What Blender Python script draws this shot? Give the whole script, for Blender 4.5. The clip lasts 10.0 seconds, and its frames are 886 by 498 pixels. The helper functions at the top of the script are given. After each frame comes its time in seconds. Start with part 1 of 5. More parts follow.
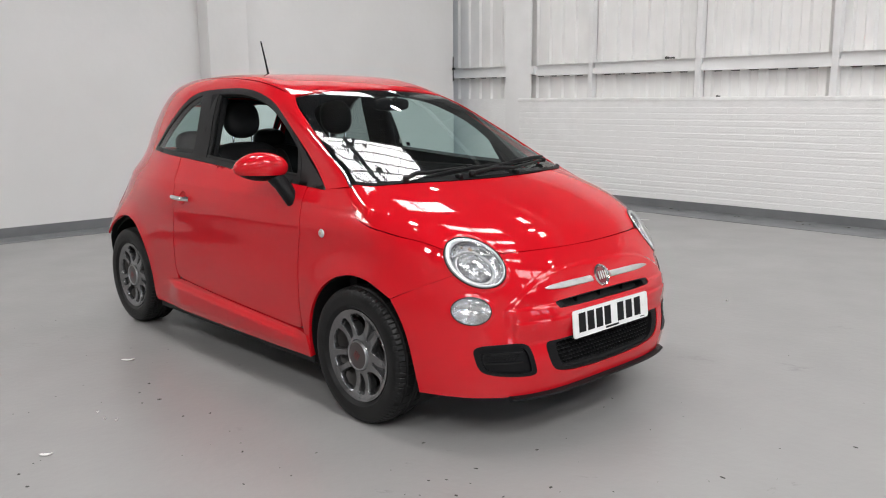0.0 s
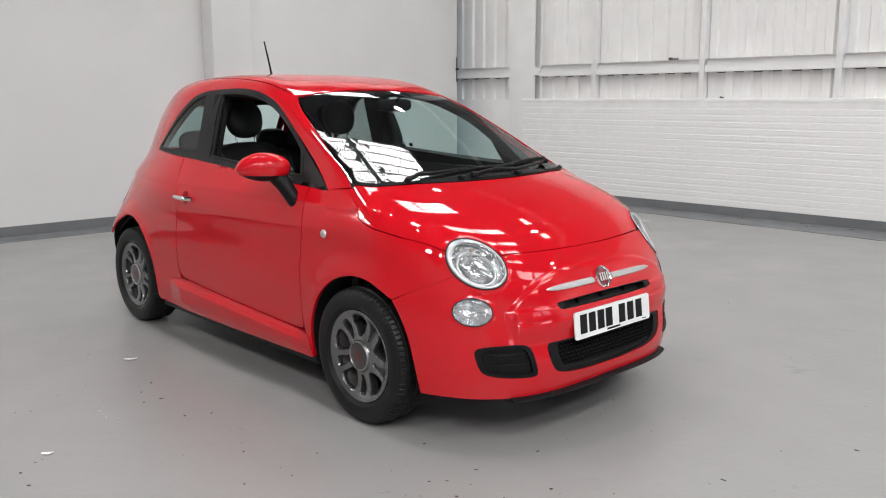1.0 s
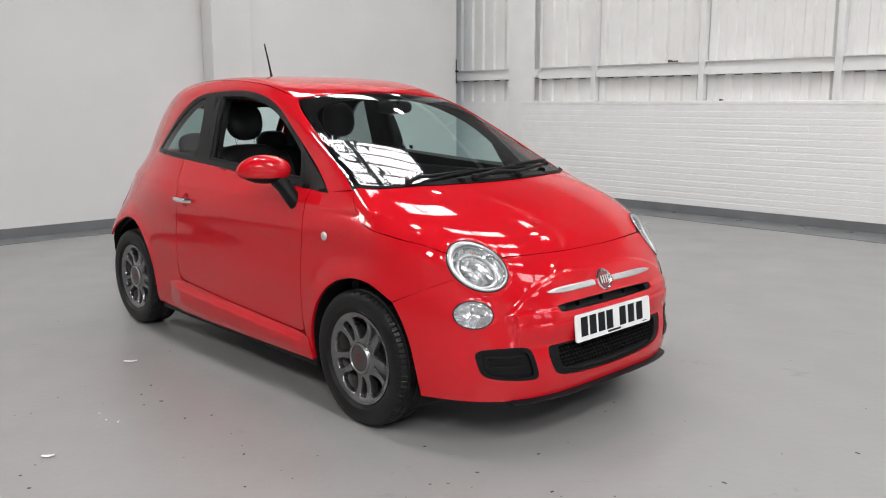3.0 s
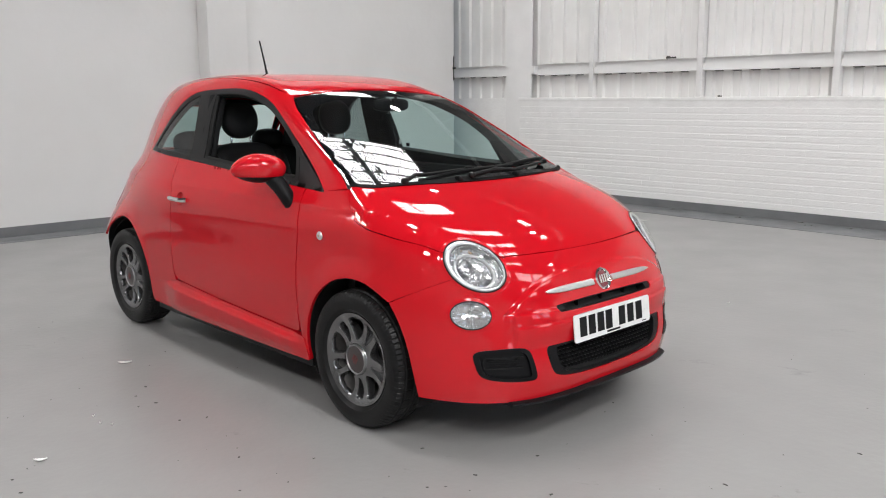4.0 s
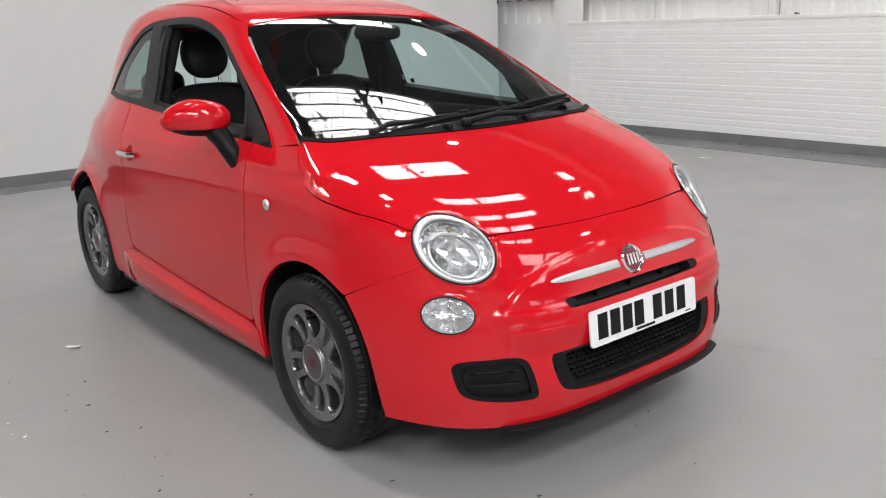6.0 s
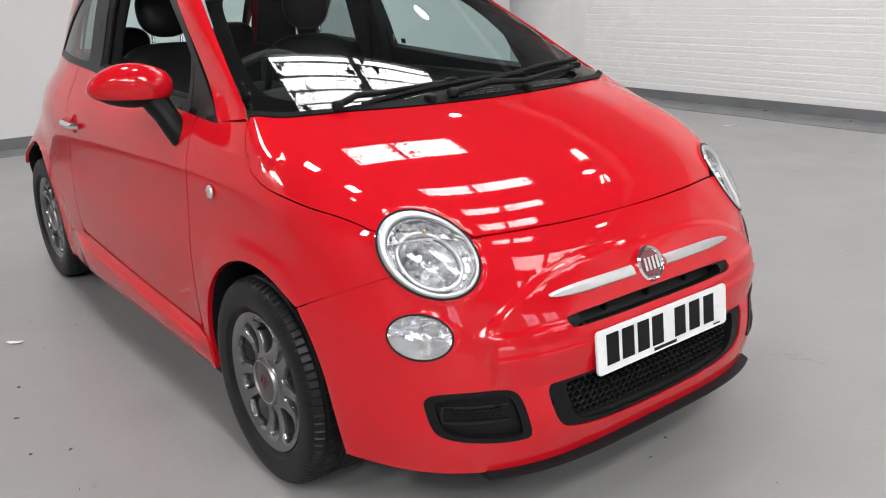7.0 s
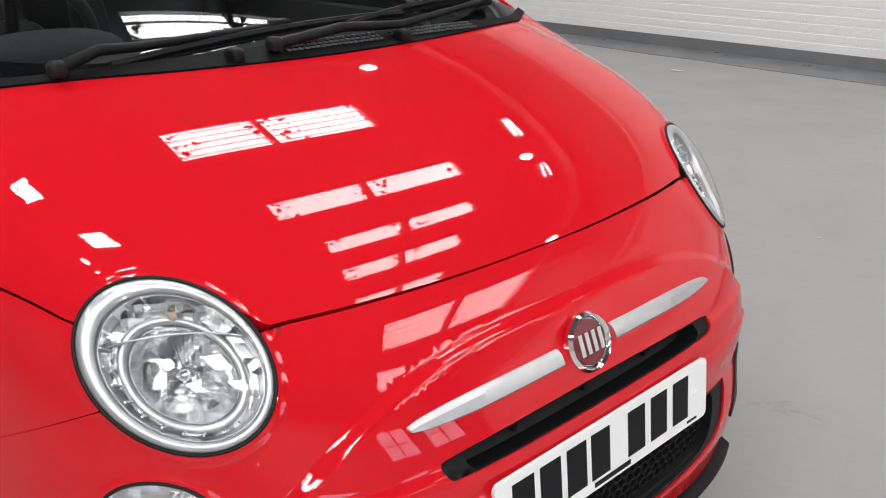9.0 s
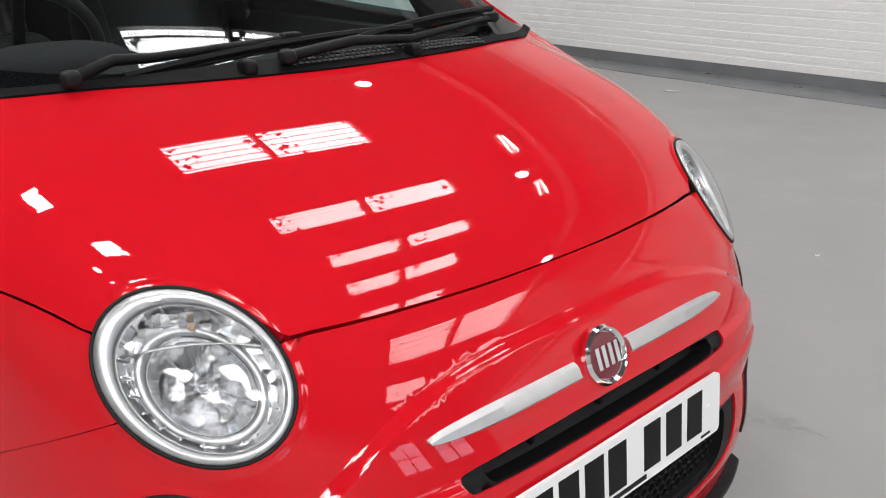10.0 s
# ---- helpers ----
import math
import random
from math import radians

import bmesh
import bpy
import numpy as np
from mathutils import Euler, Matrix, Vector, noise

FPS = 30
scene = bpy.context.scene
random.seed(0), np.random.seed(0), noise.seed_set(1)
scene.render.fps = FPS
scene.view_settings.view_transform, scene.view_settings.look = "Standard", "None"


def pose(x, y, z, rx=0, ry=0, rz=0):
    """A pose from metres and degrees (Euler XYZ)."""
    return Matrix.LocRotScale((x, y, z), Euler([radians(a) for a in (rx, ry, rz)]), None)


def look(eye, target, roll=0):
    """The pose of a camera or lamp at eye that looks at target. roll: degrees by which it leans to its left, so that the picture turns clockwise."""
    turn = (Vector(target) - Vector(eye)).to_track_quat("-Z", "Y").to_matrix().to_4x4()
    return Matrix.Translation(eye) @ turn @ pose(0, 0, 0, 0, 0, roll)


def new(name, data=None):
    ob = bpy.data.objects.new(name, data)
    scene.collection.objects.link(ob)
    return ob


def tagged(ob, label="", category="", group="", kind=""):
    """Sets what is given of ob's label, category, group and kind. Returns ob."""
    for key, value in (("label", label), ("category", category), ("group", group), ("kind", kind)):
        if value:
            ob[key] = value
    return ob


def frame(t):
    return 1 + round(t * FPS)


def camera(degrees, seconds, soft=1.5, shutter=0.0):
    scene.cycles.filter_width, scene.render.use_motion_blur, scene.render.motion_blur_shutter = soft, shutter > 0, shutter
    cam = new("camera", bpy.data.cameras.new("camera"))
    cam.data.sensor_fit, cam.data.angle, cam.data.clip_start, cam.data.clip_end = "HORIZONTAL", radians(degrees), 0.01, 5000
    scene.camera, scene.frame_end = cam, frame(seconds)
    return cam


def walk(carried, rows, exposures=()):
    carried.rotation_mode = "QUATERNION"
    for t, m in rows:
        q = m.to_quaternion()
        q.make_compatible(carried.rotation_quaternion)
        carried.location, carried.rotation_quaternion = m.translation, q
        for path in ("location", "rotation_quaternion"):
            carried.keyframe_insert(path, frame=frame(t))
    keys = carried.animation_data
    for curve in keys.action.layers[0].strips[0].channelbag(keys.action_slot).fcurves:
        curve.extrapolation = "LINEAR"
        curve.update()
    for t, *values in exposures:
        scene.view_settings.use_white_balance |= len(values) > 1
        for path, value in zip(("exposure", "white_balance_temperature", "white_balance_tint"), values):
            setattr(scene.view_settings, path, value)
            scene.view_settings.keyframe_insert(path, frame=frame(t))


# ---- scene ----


cam = camera(55.9, 10.0, soft=1.1)
PATH = [
    (0, (3.836, -2.832, 1.345), (2.408, -1.477, 0.991), -0.4),
    (0.5, (3.838, -2.832, 1.355), (2.41, -1.479, 0.996), -0.4),
    (1, (3.842, -2.829, 1.35), (2.409, -1.48, 0.996), -0.2),
    (1.5, (3.844, -2.83, 1.356), (2.411, -1.481, 1.002), -0.2),
    (2, (3.842, -2.831, 1.358), (2.408, -1.482, 1.005), -0.1),
    (2.5, (3.838, -2.834, 1.35), (2.404, -1.484, 1.001), -0.1),
    (4, (3.807, -2.8, 1.355), (2.379, -1.446, 0.998), -0.3),
    (4.5, (3.767, -2.614, 1.356), (2.304, -1.307, 0.969), -0.8),
    (5, (3.707, -2.432, 1.349), (2.203, -1.185, 0.923), -1.3),
    (6.5, (3.233, -1.834, 1.324), (1.729, -0.639, 0.764), -1.8),
    (7, (3.086, -1.656, 1.309), (1.579, -0.487, 0.706), -1.6),
    (7.5, (2.842, -1.457, 1.288), (1.348, -0.284, 0.662), -2.3),
    (8, (2.641, -1.197, 1.229), (1.179, -0.004, 0.566), -1.7),
    (8.5, (2.53, -1.006, 1.207), (1.072, 0.163, 0.494), -2.0),
    (9, (2.504, -0.919, 1.228), (1.125, 0.321, 0.479), -0.6),
    (9.5, (2.502, -0.897, 1.236), (1.129, 0.391, 0.563), -0.7),
    (10, (2.475, -0.948, 1.215), (1.101, 0.323, 0.51), -0.1),
]
EXPOSURES = [(0, -0.10), (5, -0.10), (6.5, -0.02), (8, 0.05), (8.5, 0.02), (9, -0.10), (9.5, -0.14), (10, -0.17)]
walk(cam, [(t, look(eye, target, roll)) for t, eye, target, roll in PATH], EXPOSURES)


# ---- daylight, rooflights and lamps ----
ROOF_Z = 6.0
# each row of rooflights: its place along the shed, its width, and its panes across it
# panes beyond y -5 are added, unseen, to light the car's near side
ROOFLIGHTS = [
    (-4.9, 0.6, [(-7.4, -5.6)]),
    (-4.0, 0.62, [(1.95, 3.55), (3.70, 4.95)]),
    (-1.40, 0.76, [(-1.52, -0.86), (1.45, 2.66), (2.73, 4.02)]),
    (0.48, 0.45, [(-1.10, -0.45), (2.0, 3.25), (3.32, 4.55)]),
    (1.85, 0.40, [(2.35, 3.45), (3.55, 4.5)]),
    (3.0, 0.48, [(-7.4, -5.6), (2.4, 3.32), (3.40, 4.3)]),
    (4.25, 0.36, [(2.5, 3.3), (3.4, 4.15)]),
    (6.30, 1.40, [(-6.9, -5.2), (-2.4, -1.0), (3.1, 4.7), (4.85, 6.3)]),
    (9.2, 1.6, [(-6.9, -5.2), (-2.4, -1.0), (3.0, 5.0)]),
]
world = bpy.data.worlds.new("sky")
scene.world = world
world.use_nodes = True
wt = world.node_tree
sky = wt.nodes.new("ShaderNodeTexSky")
sky.sky_type, sky.sun_disc = "NISHITA", False
sky.sun_elevation, sky.sun_rotation = radians(40), radians(160)
wt.links.new(sky.outputs[0], wt.nodes["Background"].inputs[0])
wt.nodes["Background"].inputs[1].default_value = 0.1


def area_lamp(name, x, y, z, sx, sy, watts, colour=(1.0, 0.99, 0.985), m=None, shape="RECTANGLE"):
    data = bpy.data.lights.new(name, "AREA")
    data.shape, data.size, data.size_y, data.energy, data.color = shape, sx, sy, watts, colour
    ob = new(name, data)
    ob.matrix_world = m or pose(x, y, z)
    return ob


SKY_W = 60.0                                                  # watts a square metre of rooflight
for rx, w, panes in ROOFLIGHTS:
    for ya, yb in panes:
        # panes on the south side are driven harder to fill the near side
        area_lamp("rooflight_daylight", rx, (ya + yb) / 2, ROOF_Z + 0.06, w, yb - ya, SKY_W * w * (yb - ya) * (4.4 if ya < -5 else 4.2 if ya < 0 else 0.86) * (0.55 if rx > 6 else 1.0))


# ---- materials ----
def material(name, colour, rough=0.5, metal=0.0, coat=0.0, spread=0.0, scale=8.0, bump=0.0, bump_scale=60.0, rough_spread=0.0, stain=None, stain_scale=1.5, spec=0.5, stain_amount=0.6, reach=0.2):
    """A surface with colour and gloss that vary at two scales, and a fine relief."""
    m = bpy.data.materials.new(name)
    m.use_nodes = True
    t = m.node_tree
    b = t.nodes["Principled BSDF"]
    b.inputs["Base Color"].default_value = (*colour, 1)
    b.inputs["Roughness"].default_value = rough
    b.inputs["Metallic"].default_value = metal
    b.inputs["Coat Weight"].default_value = coat
    b.inputs["Coat Roughness"].default_value = 0.02
    b.inputs["Specular IOR Level"].default_value = spec
    co = t.nodes.new("ShaderNodeTexCoord").outputs["Object"]

    def noise_at(s, detail=4.0):
        n = t.nodes.new("ShaderNodeTexNoise")
        n.inputs["Scale"].default_value, n.inputs["Detail"].default_value = s, detail
        t.links.new(co, n.inputs["Vector"])
        return n.outputs["Fac"]

    def ranged(value, a, b2, lo=0.5 - reach, hi=0.5 + reach):
        r = t.nodes.new("ShaderNodeMapRange")
        for i, v in enumerate((lo, hi, a, b2)):
            r.inputs[i + 1].default_value = v
        t.links.new(value, r.inputs[0])
        return r.outputs[0]

    def mixed(fac, a, b2):
        x = t.nodes.new("ShaderNodeMix")
        x.data_type = "RGBA"
        t.links.new(fac, x.inputs[0])
        for sock, v in ((x.inputs[6], a), (x.inputs[7], b2)):
            if isinstance(v, tuple):
                sock.default_value = (*v, 1)
            else:
                t.links.new(v, sock)
        return x.outputs[2]

    out = None
    if spread:
        lo, hi = (tuple(c * (1 + s * spread) for c in colour) for s in (-1, 1))
        out = mixed(ranged(noise_at(scale), 0, 1), lo, hi)
    if stain:
        out = mixed(ranged(noise_at(stain_scale, 6.0), 0, stain_amount, 0.38, 0.8), out or colour, stain)
    if out:
        t.links.new(out, b.inputs["Base Color"])
    if rough_spread:
        t.links.new(ranged(noise_at(scale * 0.6), rough - rough_spread, rough + rough_spread), b.inputs["Roughness"])
    if bump:
        n = t.nodes.new("ShaderNodeBump")
        n.inputs["Strength"].default_value, n.inputs["Distance"].default_value = 1.0, bump
        t.links.new(noise_at(bump_scale), n.inputs["Height"])
        t.links.new(n.outputs[0], b.inputs["Normal"])
    return m


def glass(name, tint, rough=0.0, strength=1.0):
    """A thin pane: it lets light through, tinted, and mirrors more of it at a slant."""
    m = bpy.data.materials.new(name)
    m.use_nodes = True
    t = m.node_tree
    t.nodes.remove(t.nodes["Principled BSDF"])
    a, g, f, x, p, q = (t.nodes.new("ShaderNode" + k) for k in ("BsdfTransparent", "BsdfGlossy", "LayerWeight", "MixShader", "Math", "Math"))
    a.inputs[0].default_value = (*tint, 1)
    g.inputs["Roughness"].default_value = rough
    f.inputs[0].default_value = 0.5
    p.operation, p.inputs[1].default_value = "POWER", 4.5
    q.operation, q.inputs[1].default_value, q.inputs[2].default_value = "MULTIPLY_ADD", 0.92 * strength, 0.06 * strength
    t.links.new(f.outputs["Facing"], p.inputs[0])
    t.links.new(p.outputs[0], q.inputs[0])
    t.links.new(q.outputs[0], x.inputs[0])
    t.links.new(a.outputs[0], x.inputs[1])
    t.links.new(g.outputs[0], x.inputs[2])
    t.links.new(x.outputs[0], t.nodes["Material Output"].inputs[0])
    return m


def glowing(name, colour, strength):
    m = bpy.data.materials.new(name)
    m.use_nodes = True
    b = m.node_tree.nodes["Principled BSDF"]
    b.inputs["Base Color"].default_value = (*colour, 1)
    b.inputs["Emission Color"].default_value = (*colour, 1)
    b.inputs["Emission Strength"].default_value = strength
    return m


RED = material("red_paint", (0.545, 0.006, 0.013), 0.5, coat=1.0, spread=0.02, scale=3, spec=0.0)
# On the south and east walls, out of view, this grey cuts bounced light.
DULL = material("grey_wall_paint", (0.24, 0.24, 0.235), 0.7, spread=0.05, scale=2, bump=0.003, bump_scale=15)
FLOOR = material("grey_floor_paint", (0.280, 0.276, 0.270), 0.33, spread=0.06, scale=3.4, bump=0.0012, bump_scale=25, rough_spread=0.10, reach=0.5, stain=(0.205, 0.20, 0.195), stain_scale=0.8, stain_amount=0.16)
STRIP = material("dark_grey_floor_paint", (0.16, 0.165, 0.17), 0.42, spread=0.12, scale=4, bump=0.002, bump_scale=30, rough_spread=0.1)
WALL = material("white_wall_paint", (0.735, 0.727, 0.715), 0.6, spread=0.025, scale=1.3, bump=0.0016, bump_scale=11, stain=(0.66, 0.645, 0.62), stain_scale=0.8, stain_amount=0.3)
BRICK = material("painted_brick", (0.84, 0.836, 0.825), 0.55, spread=0.03, scale=9, bump=0.004, bump_scale=35, stain=(0.66, 0.64, 0.61), stain_scale=2.0, stain_amount=0.3)
SHEET = material("white_cladding_sheet", (0.82, 0.815, 0.80), 0.45, spread=0.04, scale=2.5, bump=0.001, bump_scale=20, stain=(0.66, 0.645, 0.62), stain_scale=1.2, stain_amount=0.3)
STEEL = material("white_painted_steel", (0.80, 0.795, 0.785), 0.42, spread=0.03, scale=4, bump=0.001, bump_scale=30)
CEIL = material("grey_roof_sheet", (0.13, 0.13, 0.135), 0.6, spread=0.06, scale=3, bump=0.002, bump_scale=10)
BLACK = material("black_plastic", (0.007, 0.007, 0.0078), 0.42, spread=0.15, scale=40, bump=0.0004, bump_scale=600, spec=0.15)
TRIM = material("grey_black_trim", (0.012, 0.012, 0.0125), 0.38, spread=0.1, scale=30, bump=0.0003, bump_scale=500, spec=0.17)
FRIT = material("black_glass_print", (0.004, 0.004, 0.0045), 0.9, spec=0.0)
RUBBER = material("tyre_rubber", (0.005, 0.005, 0.0054), 0.46, spread=0.2, scale=18, bump=0.0006, bump_scale=260, stain=(0.011, 0.0107, 0.0103), stain_scale=12, spec=0.28)
SEAL = material("black_seal", (0.012, 0.012, 0.012), 0.5, spec=0.15)
ALLOY = material("dark_grey_alloy", (0.20, 0.20, 0.205), 0.25, metal=0.9, spread=0.06, scale=30, coat=0.35)
SATIN = material("bezel_silver", (0.66, 0.66, 0.67), 0.42, metal=0.9)
RINGS = material("cap_ring_metal", (0.34, 0.34, 0.345), 0.35, metal=1.0)
COWL = material("cowl_plastic", (0.006, 0.006, 0.0065), 0.55, spread=0.15, scale=40, bump=0.0003, bump_scale=500, spec=0.05)
GRID = material("intake_plastic", (0.07, 0.07, 0.072), 0.5)
CAP = material("centre_cap", (0.035, 0.026, 0.026), 0.3, coat=0.4)
MARK = material("dull_red_mark", (0.12, 0.018, 0.018), 0.4)
SILVER = material("satin_silver", (0.58, 0.58, 0.575), 0.46, metal=1.0, spread=0.03, scale=40)
CHROME = material("chrome", (0.82, 0.82, 0.83), 0.06, metal=1.0)
REFLECTOR = material("lamp_reflector", (0.86, 0.86, 0.87), 0.22, metal=1.0, bump=0.0007, bump_scale=28)
LEATHER = material("black_leather", (0.016, 0.016, 0.017), 0.45, spread=0.15, scale=25, bump=0.0008, bump_scale=180, spec=0.3)
CLOTH = material("dark_trim_cloth", (0.022, 0.022, 0.023), 0.85, spread=0.15, scale=60, bump=0.0008, bump_scale=300, spec=0.15)
PLATE = material("white_plate", (0.80, 0.80, 0.79), 0.3, spread=0.015, scale=20, coat=0.3)
INK = material("black_ink", (0.005, 0.005, 0.006), 0.45, spec=0.2)
BADGE = material("dark_red_enamel", (0.14, 0.008, 0.018), 0.15, coat=1.0)
WHEEL_DARK = material("brake_iron_and_rim_shade", (0.05, 0.047, 0.045), 0.5, metal=0.5, spread=0.2, scale=40, spec=0.3)
AMBER = material("amber_bulb", (0.55, 0.40, 0.28), 0.2)
PAPER = material("white_scrap", (0.82, 0.82, 0.8), 0.6, spread=0.05, scale=60)
GRIT = material("dark_grit", (0.075, 0.072, 0.068), 0.8, spread=0.3, scale=90)
SCREEN_GLASS = glass("windscreen_glass", (0.92, 0.985, 0.975))
SIDE_GLASS = glass("side_glass", (0.76, 0.95, 0.93))
# tint deeper than the side glass, standing in for the cabin's darkness
QUARTER_GLASS = glass("quarter_glass", (0.36, 0.45, 0.44))
LENS = glass("clear_lens", (0.97, 0.98, 0.98))
PANE = glass("window_pane", (0.9, 0.93, 0.95))
LED = glowing("lamp_disc", (1.0, 0.98, 0.95), 60.0)
OUTSIDE = glowing("daylight_outside", (0.78, 0.85, 1.0), 4.0)
LEAVES = material("fallen_leaves", (0.05, 0.04, 0.02), 0.8, spread=0.4, scale=50)
SCUFF = material("scuffed_paint", (0.256, 0.252, 0.246), 0.35, spread=0.15, scale=30)
PALE = material("pale_scuffed_paint", (0.298, 0.294, 0.288), 0.35, spread=0.1, scale=30)


# ---- building blocks ----
def shape(name, verts, faces, mat, parent=None, label="", smooth=False, normals=None):
    """One mesh object from vertices and faces; normals are one for each face corner."""
    me = bpy.data.meshes.new(name)
    me.from_pydata([tuple(map(float, v)) for v in verts], [], [tuple(map(int, f)) for f in faces])
    if smooth:
        me.polygons.foreach_set("use_smooth", [True] * len(me.polygons))
    me.materials.append(mat)
    if normals is not None:
        me.normals_split_custom_set([tuple(map(float, n)) for n in normals])
    ob = new(name, me)
    ob.parent = parent
    return tagged(ob, label)


def link(bm, name, mat, parent=None, label="", smooth=False, sharp=35):
    """One mesh object from a bmesh."""
    me = bpy.data.meshes.new(name)
    bmesh.ops.recalc_face_normals(bm, faces=bm.faces)
    bm.to_mesh(me)
    bm.free()
    me.materials.append(mat)
    if smooth:
        me.polygons.foreach_set("use_smooth", [True] * len(me.polygons))
        me.set_sharp_from_angle(angle=radians(sharp))
    ob = new(name, me)
    ob.parent = parent
    return tagged(ob, label)


def add_box(bm, lo, hi, bevel=0.0):
    r = bmesh.ops.create_cube(bm, size=1.0, matrix=Matrix.LocRotScale([(a + b) / 2 for a, b in zip(lo, hi)], None, [b - a for a, b in zip(lo, hi)]))
    if bevel:
        bmesh.ops.bevel(bm, geom=list({e for v in r["verts"] for e in v.link_edges}), offset=bevel, segments=2, affect="EDGES", profile=0.6)


def box(name, lo, hi, mat, parent=None, label="", bevel=0.0):
    bm = bmesh.new()
    add_box(bm, lo, hi, bevel)
    return link(bm, name, mat, parent, label, smooth=bevel > 0)


def structure(ob, label, category):
    return tagged(ob, label, category, kind="structure")


# ---- the shed ----
X0, X1, Y0, Y1 = -8.2, 12.0, -9.0, 6.20        # end wall, far end, side wall, brick face
WX = -5.15                                      # face of the block wall behind the car
ROOM_H = ROOF_Z
structure(box("floor", (X0, Y0, -0.2), (X1 + 1.2, Y1 + 0.6, 0.0), FLOOR), "grey painted concrete floor with scuffs and stains", "floor")

wall = structure(box("wall_west", (WX - 0.28, Y0, 0.0), (WX, 5.93, ROOM_H), WALL), "white painted block wall behind the car", "wall")
structure(box("pilaster", (WX + 0.002, 1.885, 0.0), (WX + 0.24, 2.38, ROOM_H), WALL, bevel=0.012), "white painted pier standing out of the wall", "pier")
structure(box("wall_end", (X0 - 0.2, 5.2, 0.0), (X0, Y1 + 0.6, ROOM_H), WALL), "plain white wall closing the bay", "wall")
# unseen wall, kept dark so little light reaches under the car
structure(box("wall_south", (X0, Y0 - 0.25, 0.0), (X1 + 0.2, Y0, ROOM_H), DULL), "plain wall out of view, greyed to cut bounced light", "wall")
structure(box("wall_north", (-4.10, Y1, 0.0), (X1, Y1 + 0.3, 1.340), BRICK), "low white painted brick wall under the cladding", "wall")
structure(box("wall_north_bay", (X0, Y1 + 0.09, 0.0), (-4.36, Y1 + 0.3, 1.340), BRICK), "white painted brick wall set back beside the column", "wall")
structure(box("ledge", (-4.12, Y1 - 0.005, 1.300), (X1, Y1 + 0.13, 1.346), BRICK, bevel=0.006), "white painted capping along the brick wall", "ledge")


def cladding(name, y, za, zb, mat, shift=0.0, cut=0.0):
    """A length of trapezoid sheet standing behind the rails, one strip folded along x."""
    pitch, deep, verts, faces = 0.222, 0.032, [], []
    xs, x = [], X0 + shift
    while x < X1:
        xs += [(x, 0), (x + 0.085, 0), (x + 0.105, deep), (x + 0.20, deep)]
        x += pitch
    for x, d in xs:
        top = zb - (cut if d else 0.0)
        verts += [(x, y + d, za), (x, y + d, top), (x, y + d + 0.006, top), (x, y + d + 0.006, za)]
    for i in range(len(xs) - 1):
        a, b = 4 * i, 4 * i + 4
        faces += [(a, b, b + 1, a + 1), (a + 2, b + 2, b + 3, a + 3), (a + 1, b + 1, b + 2, a + 2), (a, a + 3, b + 3, b)]
    return shape(name, verts, faces, mat)


structure(cladding("cladding", Y1 + 0.130, 1.66, 4.35, SHEET), "white profiled metal cladding sheets above brickwork", "cladding")
structure(cladding("lower_cladding", Y1 + 0.130, 1.30, 1.654, SHEET, cut=0.016), "white profiled sheet with open troughs under the rail", "cladding")
# a dark sheet set in to stand for the shade behind the troughs
structure(box("trough_shade_sheet", (X0, Y1 + 0.175, 1.58), (X1, Y1 + 0.18, 1.70), STRIP), "dark sheet standing in for shade behind the cladding", "gap")
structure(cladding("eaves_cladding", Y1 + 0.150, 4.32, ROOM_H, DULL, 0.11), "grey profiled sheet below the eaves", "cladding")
structure(box("eaves_rail", (X0, Y1 + 0.02, 4.28), (X1, Y1 + 0.126, 4.36), STEEL, bevel=0.004), "white painted steel rail high on the wall", "rail")
structure(box("eaves_purlin", (X0 + 0.1, Y1 - 0.10, ROOF_Z - 0.14), (X1 - 0.1, Y1 - 0.02, ROOF_Z - 0.002), STEEL, bevel=0.015), "white painted purlin along the eaves", "purlin")
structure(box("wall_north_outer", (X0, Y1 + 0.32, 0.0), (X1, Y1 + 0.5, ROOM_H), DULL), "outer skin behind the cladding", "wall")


def rail(xa, xb):
    """An open channel lying along the wall."""
    y, za, zb = Y1 + 0.05, 1.650, 1.802
    bm = bmesh.new()
    add_box(bm, (xa, y + 0.035, za), (xb, y + 0.041, zb))
    add_box(bm, (xa, y, zb - 0.006), (xb, y + 0.08, zb))
    add_box(bm, (xa, y, za), (xb, y + 0.08, za + 0.006))
    add_box(bm, (xa, y - 0.004, za), (xb, y, za + 0.078))
    return link(bm, "sheeting_rail", STEEL)


POSTS = [-2.91, -1.36, 0.21, 1.77, 3.33, 4.89, 6.45, 8.0, 9.6]
edges = [-3.88] + POSTS + [X1]
for xa, xb in zip(edges, edges[1:]):
    tagged(rail(xa + 0.04, xb - 0.04), "white painted steel channel rail fixed across the cladding", "rail", "sheeting rails")
tagged(rail(X0, -4.4), "white painted steel channel rail fixed across the cladding", "rail", "sheeting rails")
for px in POSTS:
    tagged(box("cladding_post", (px - 0.036, Y1 + 0.035, 1.349), (px + 0.036, Y1 + 0.126, 4.278), STEEL, bevel=0.004), "slim white painted steel post on the brick wall", "post", "cladding posts")


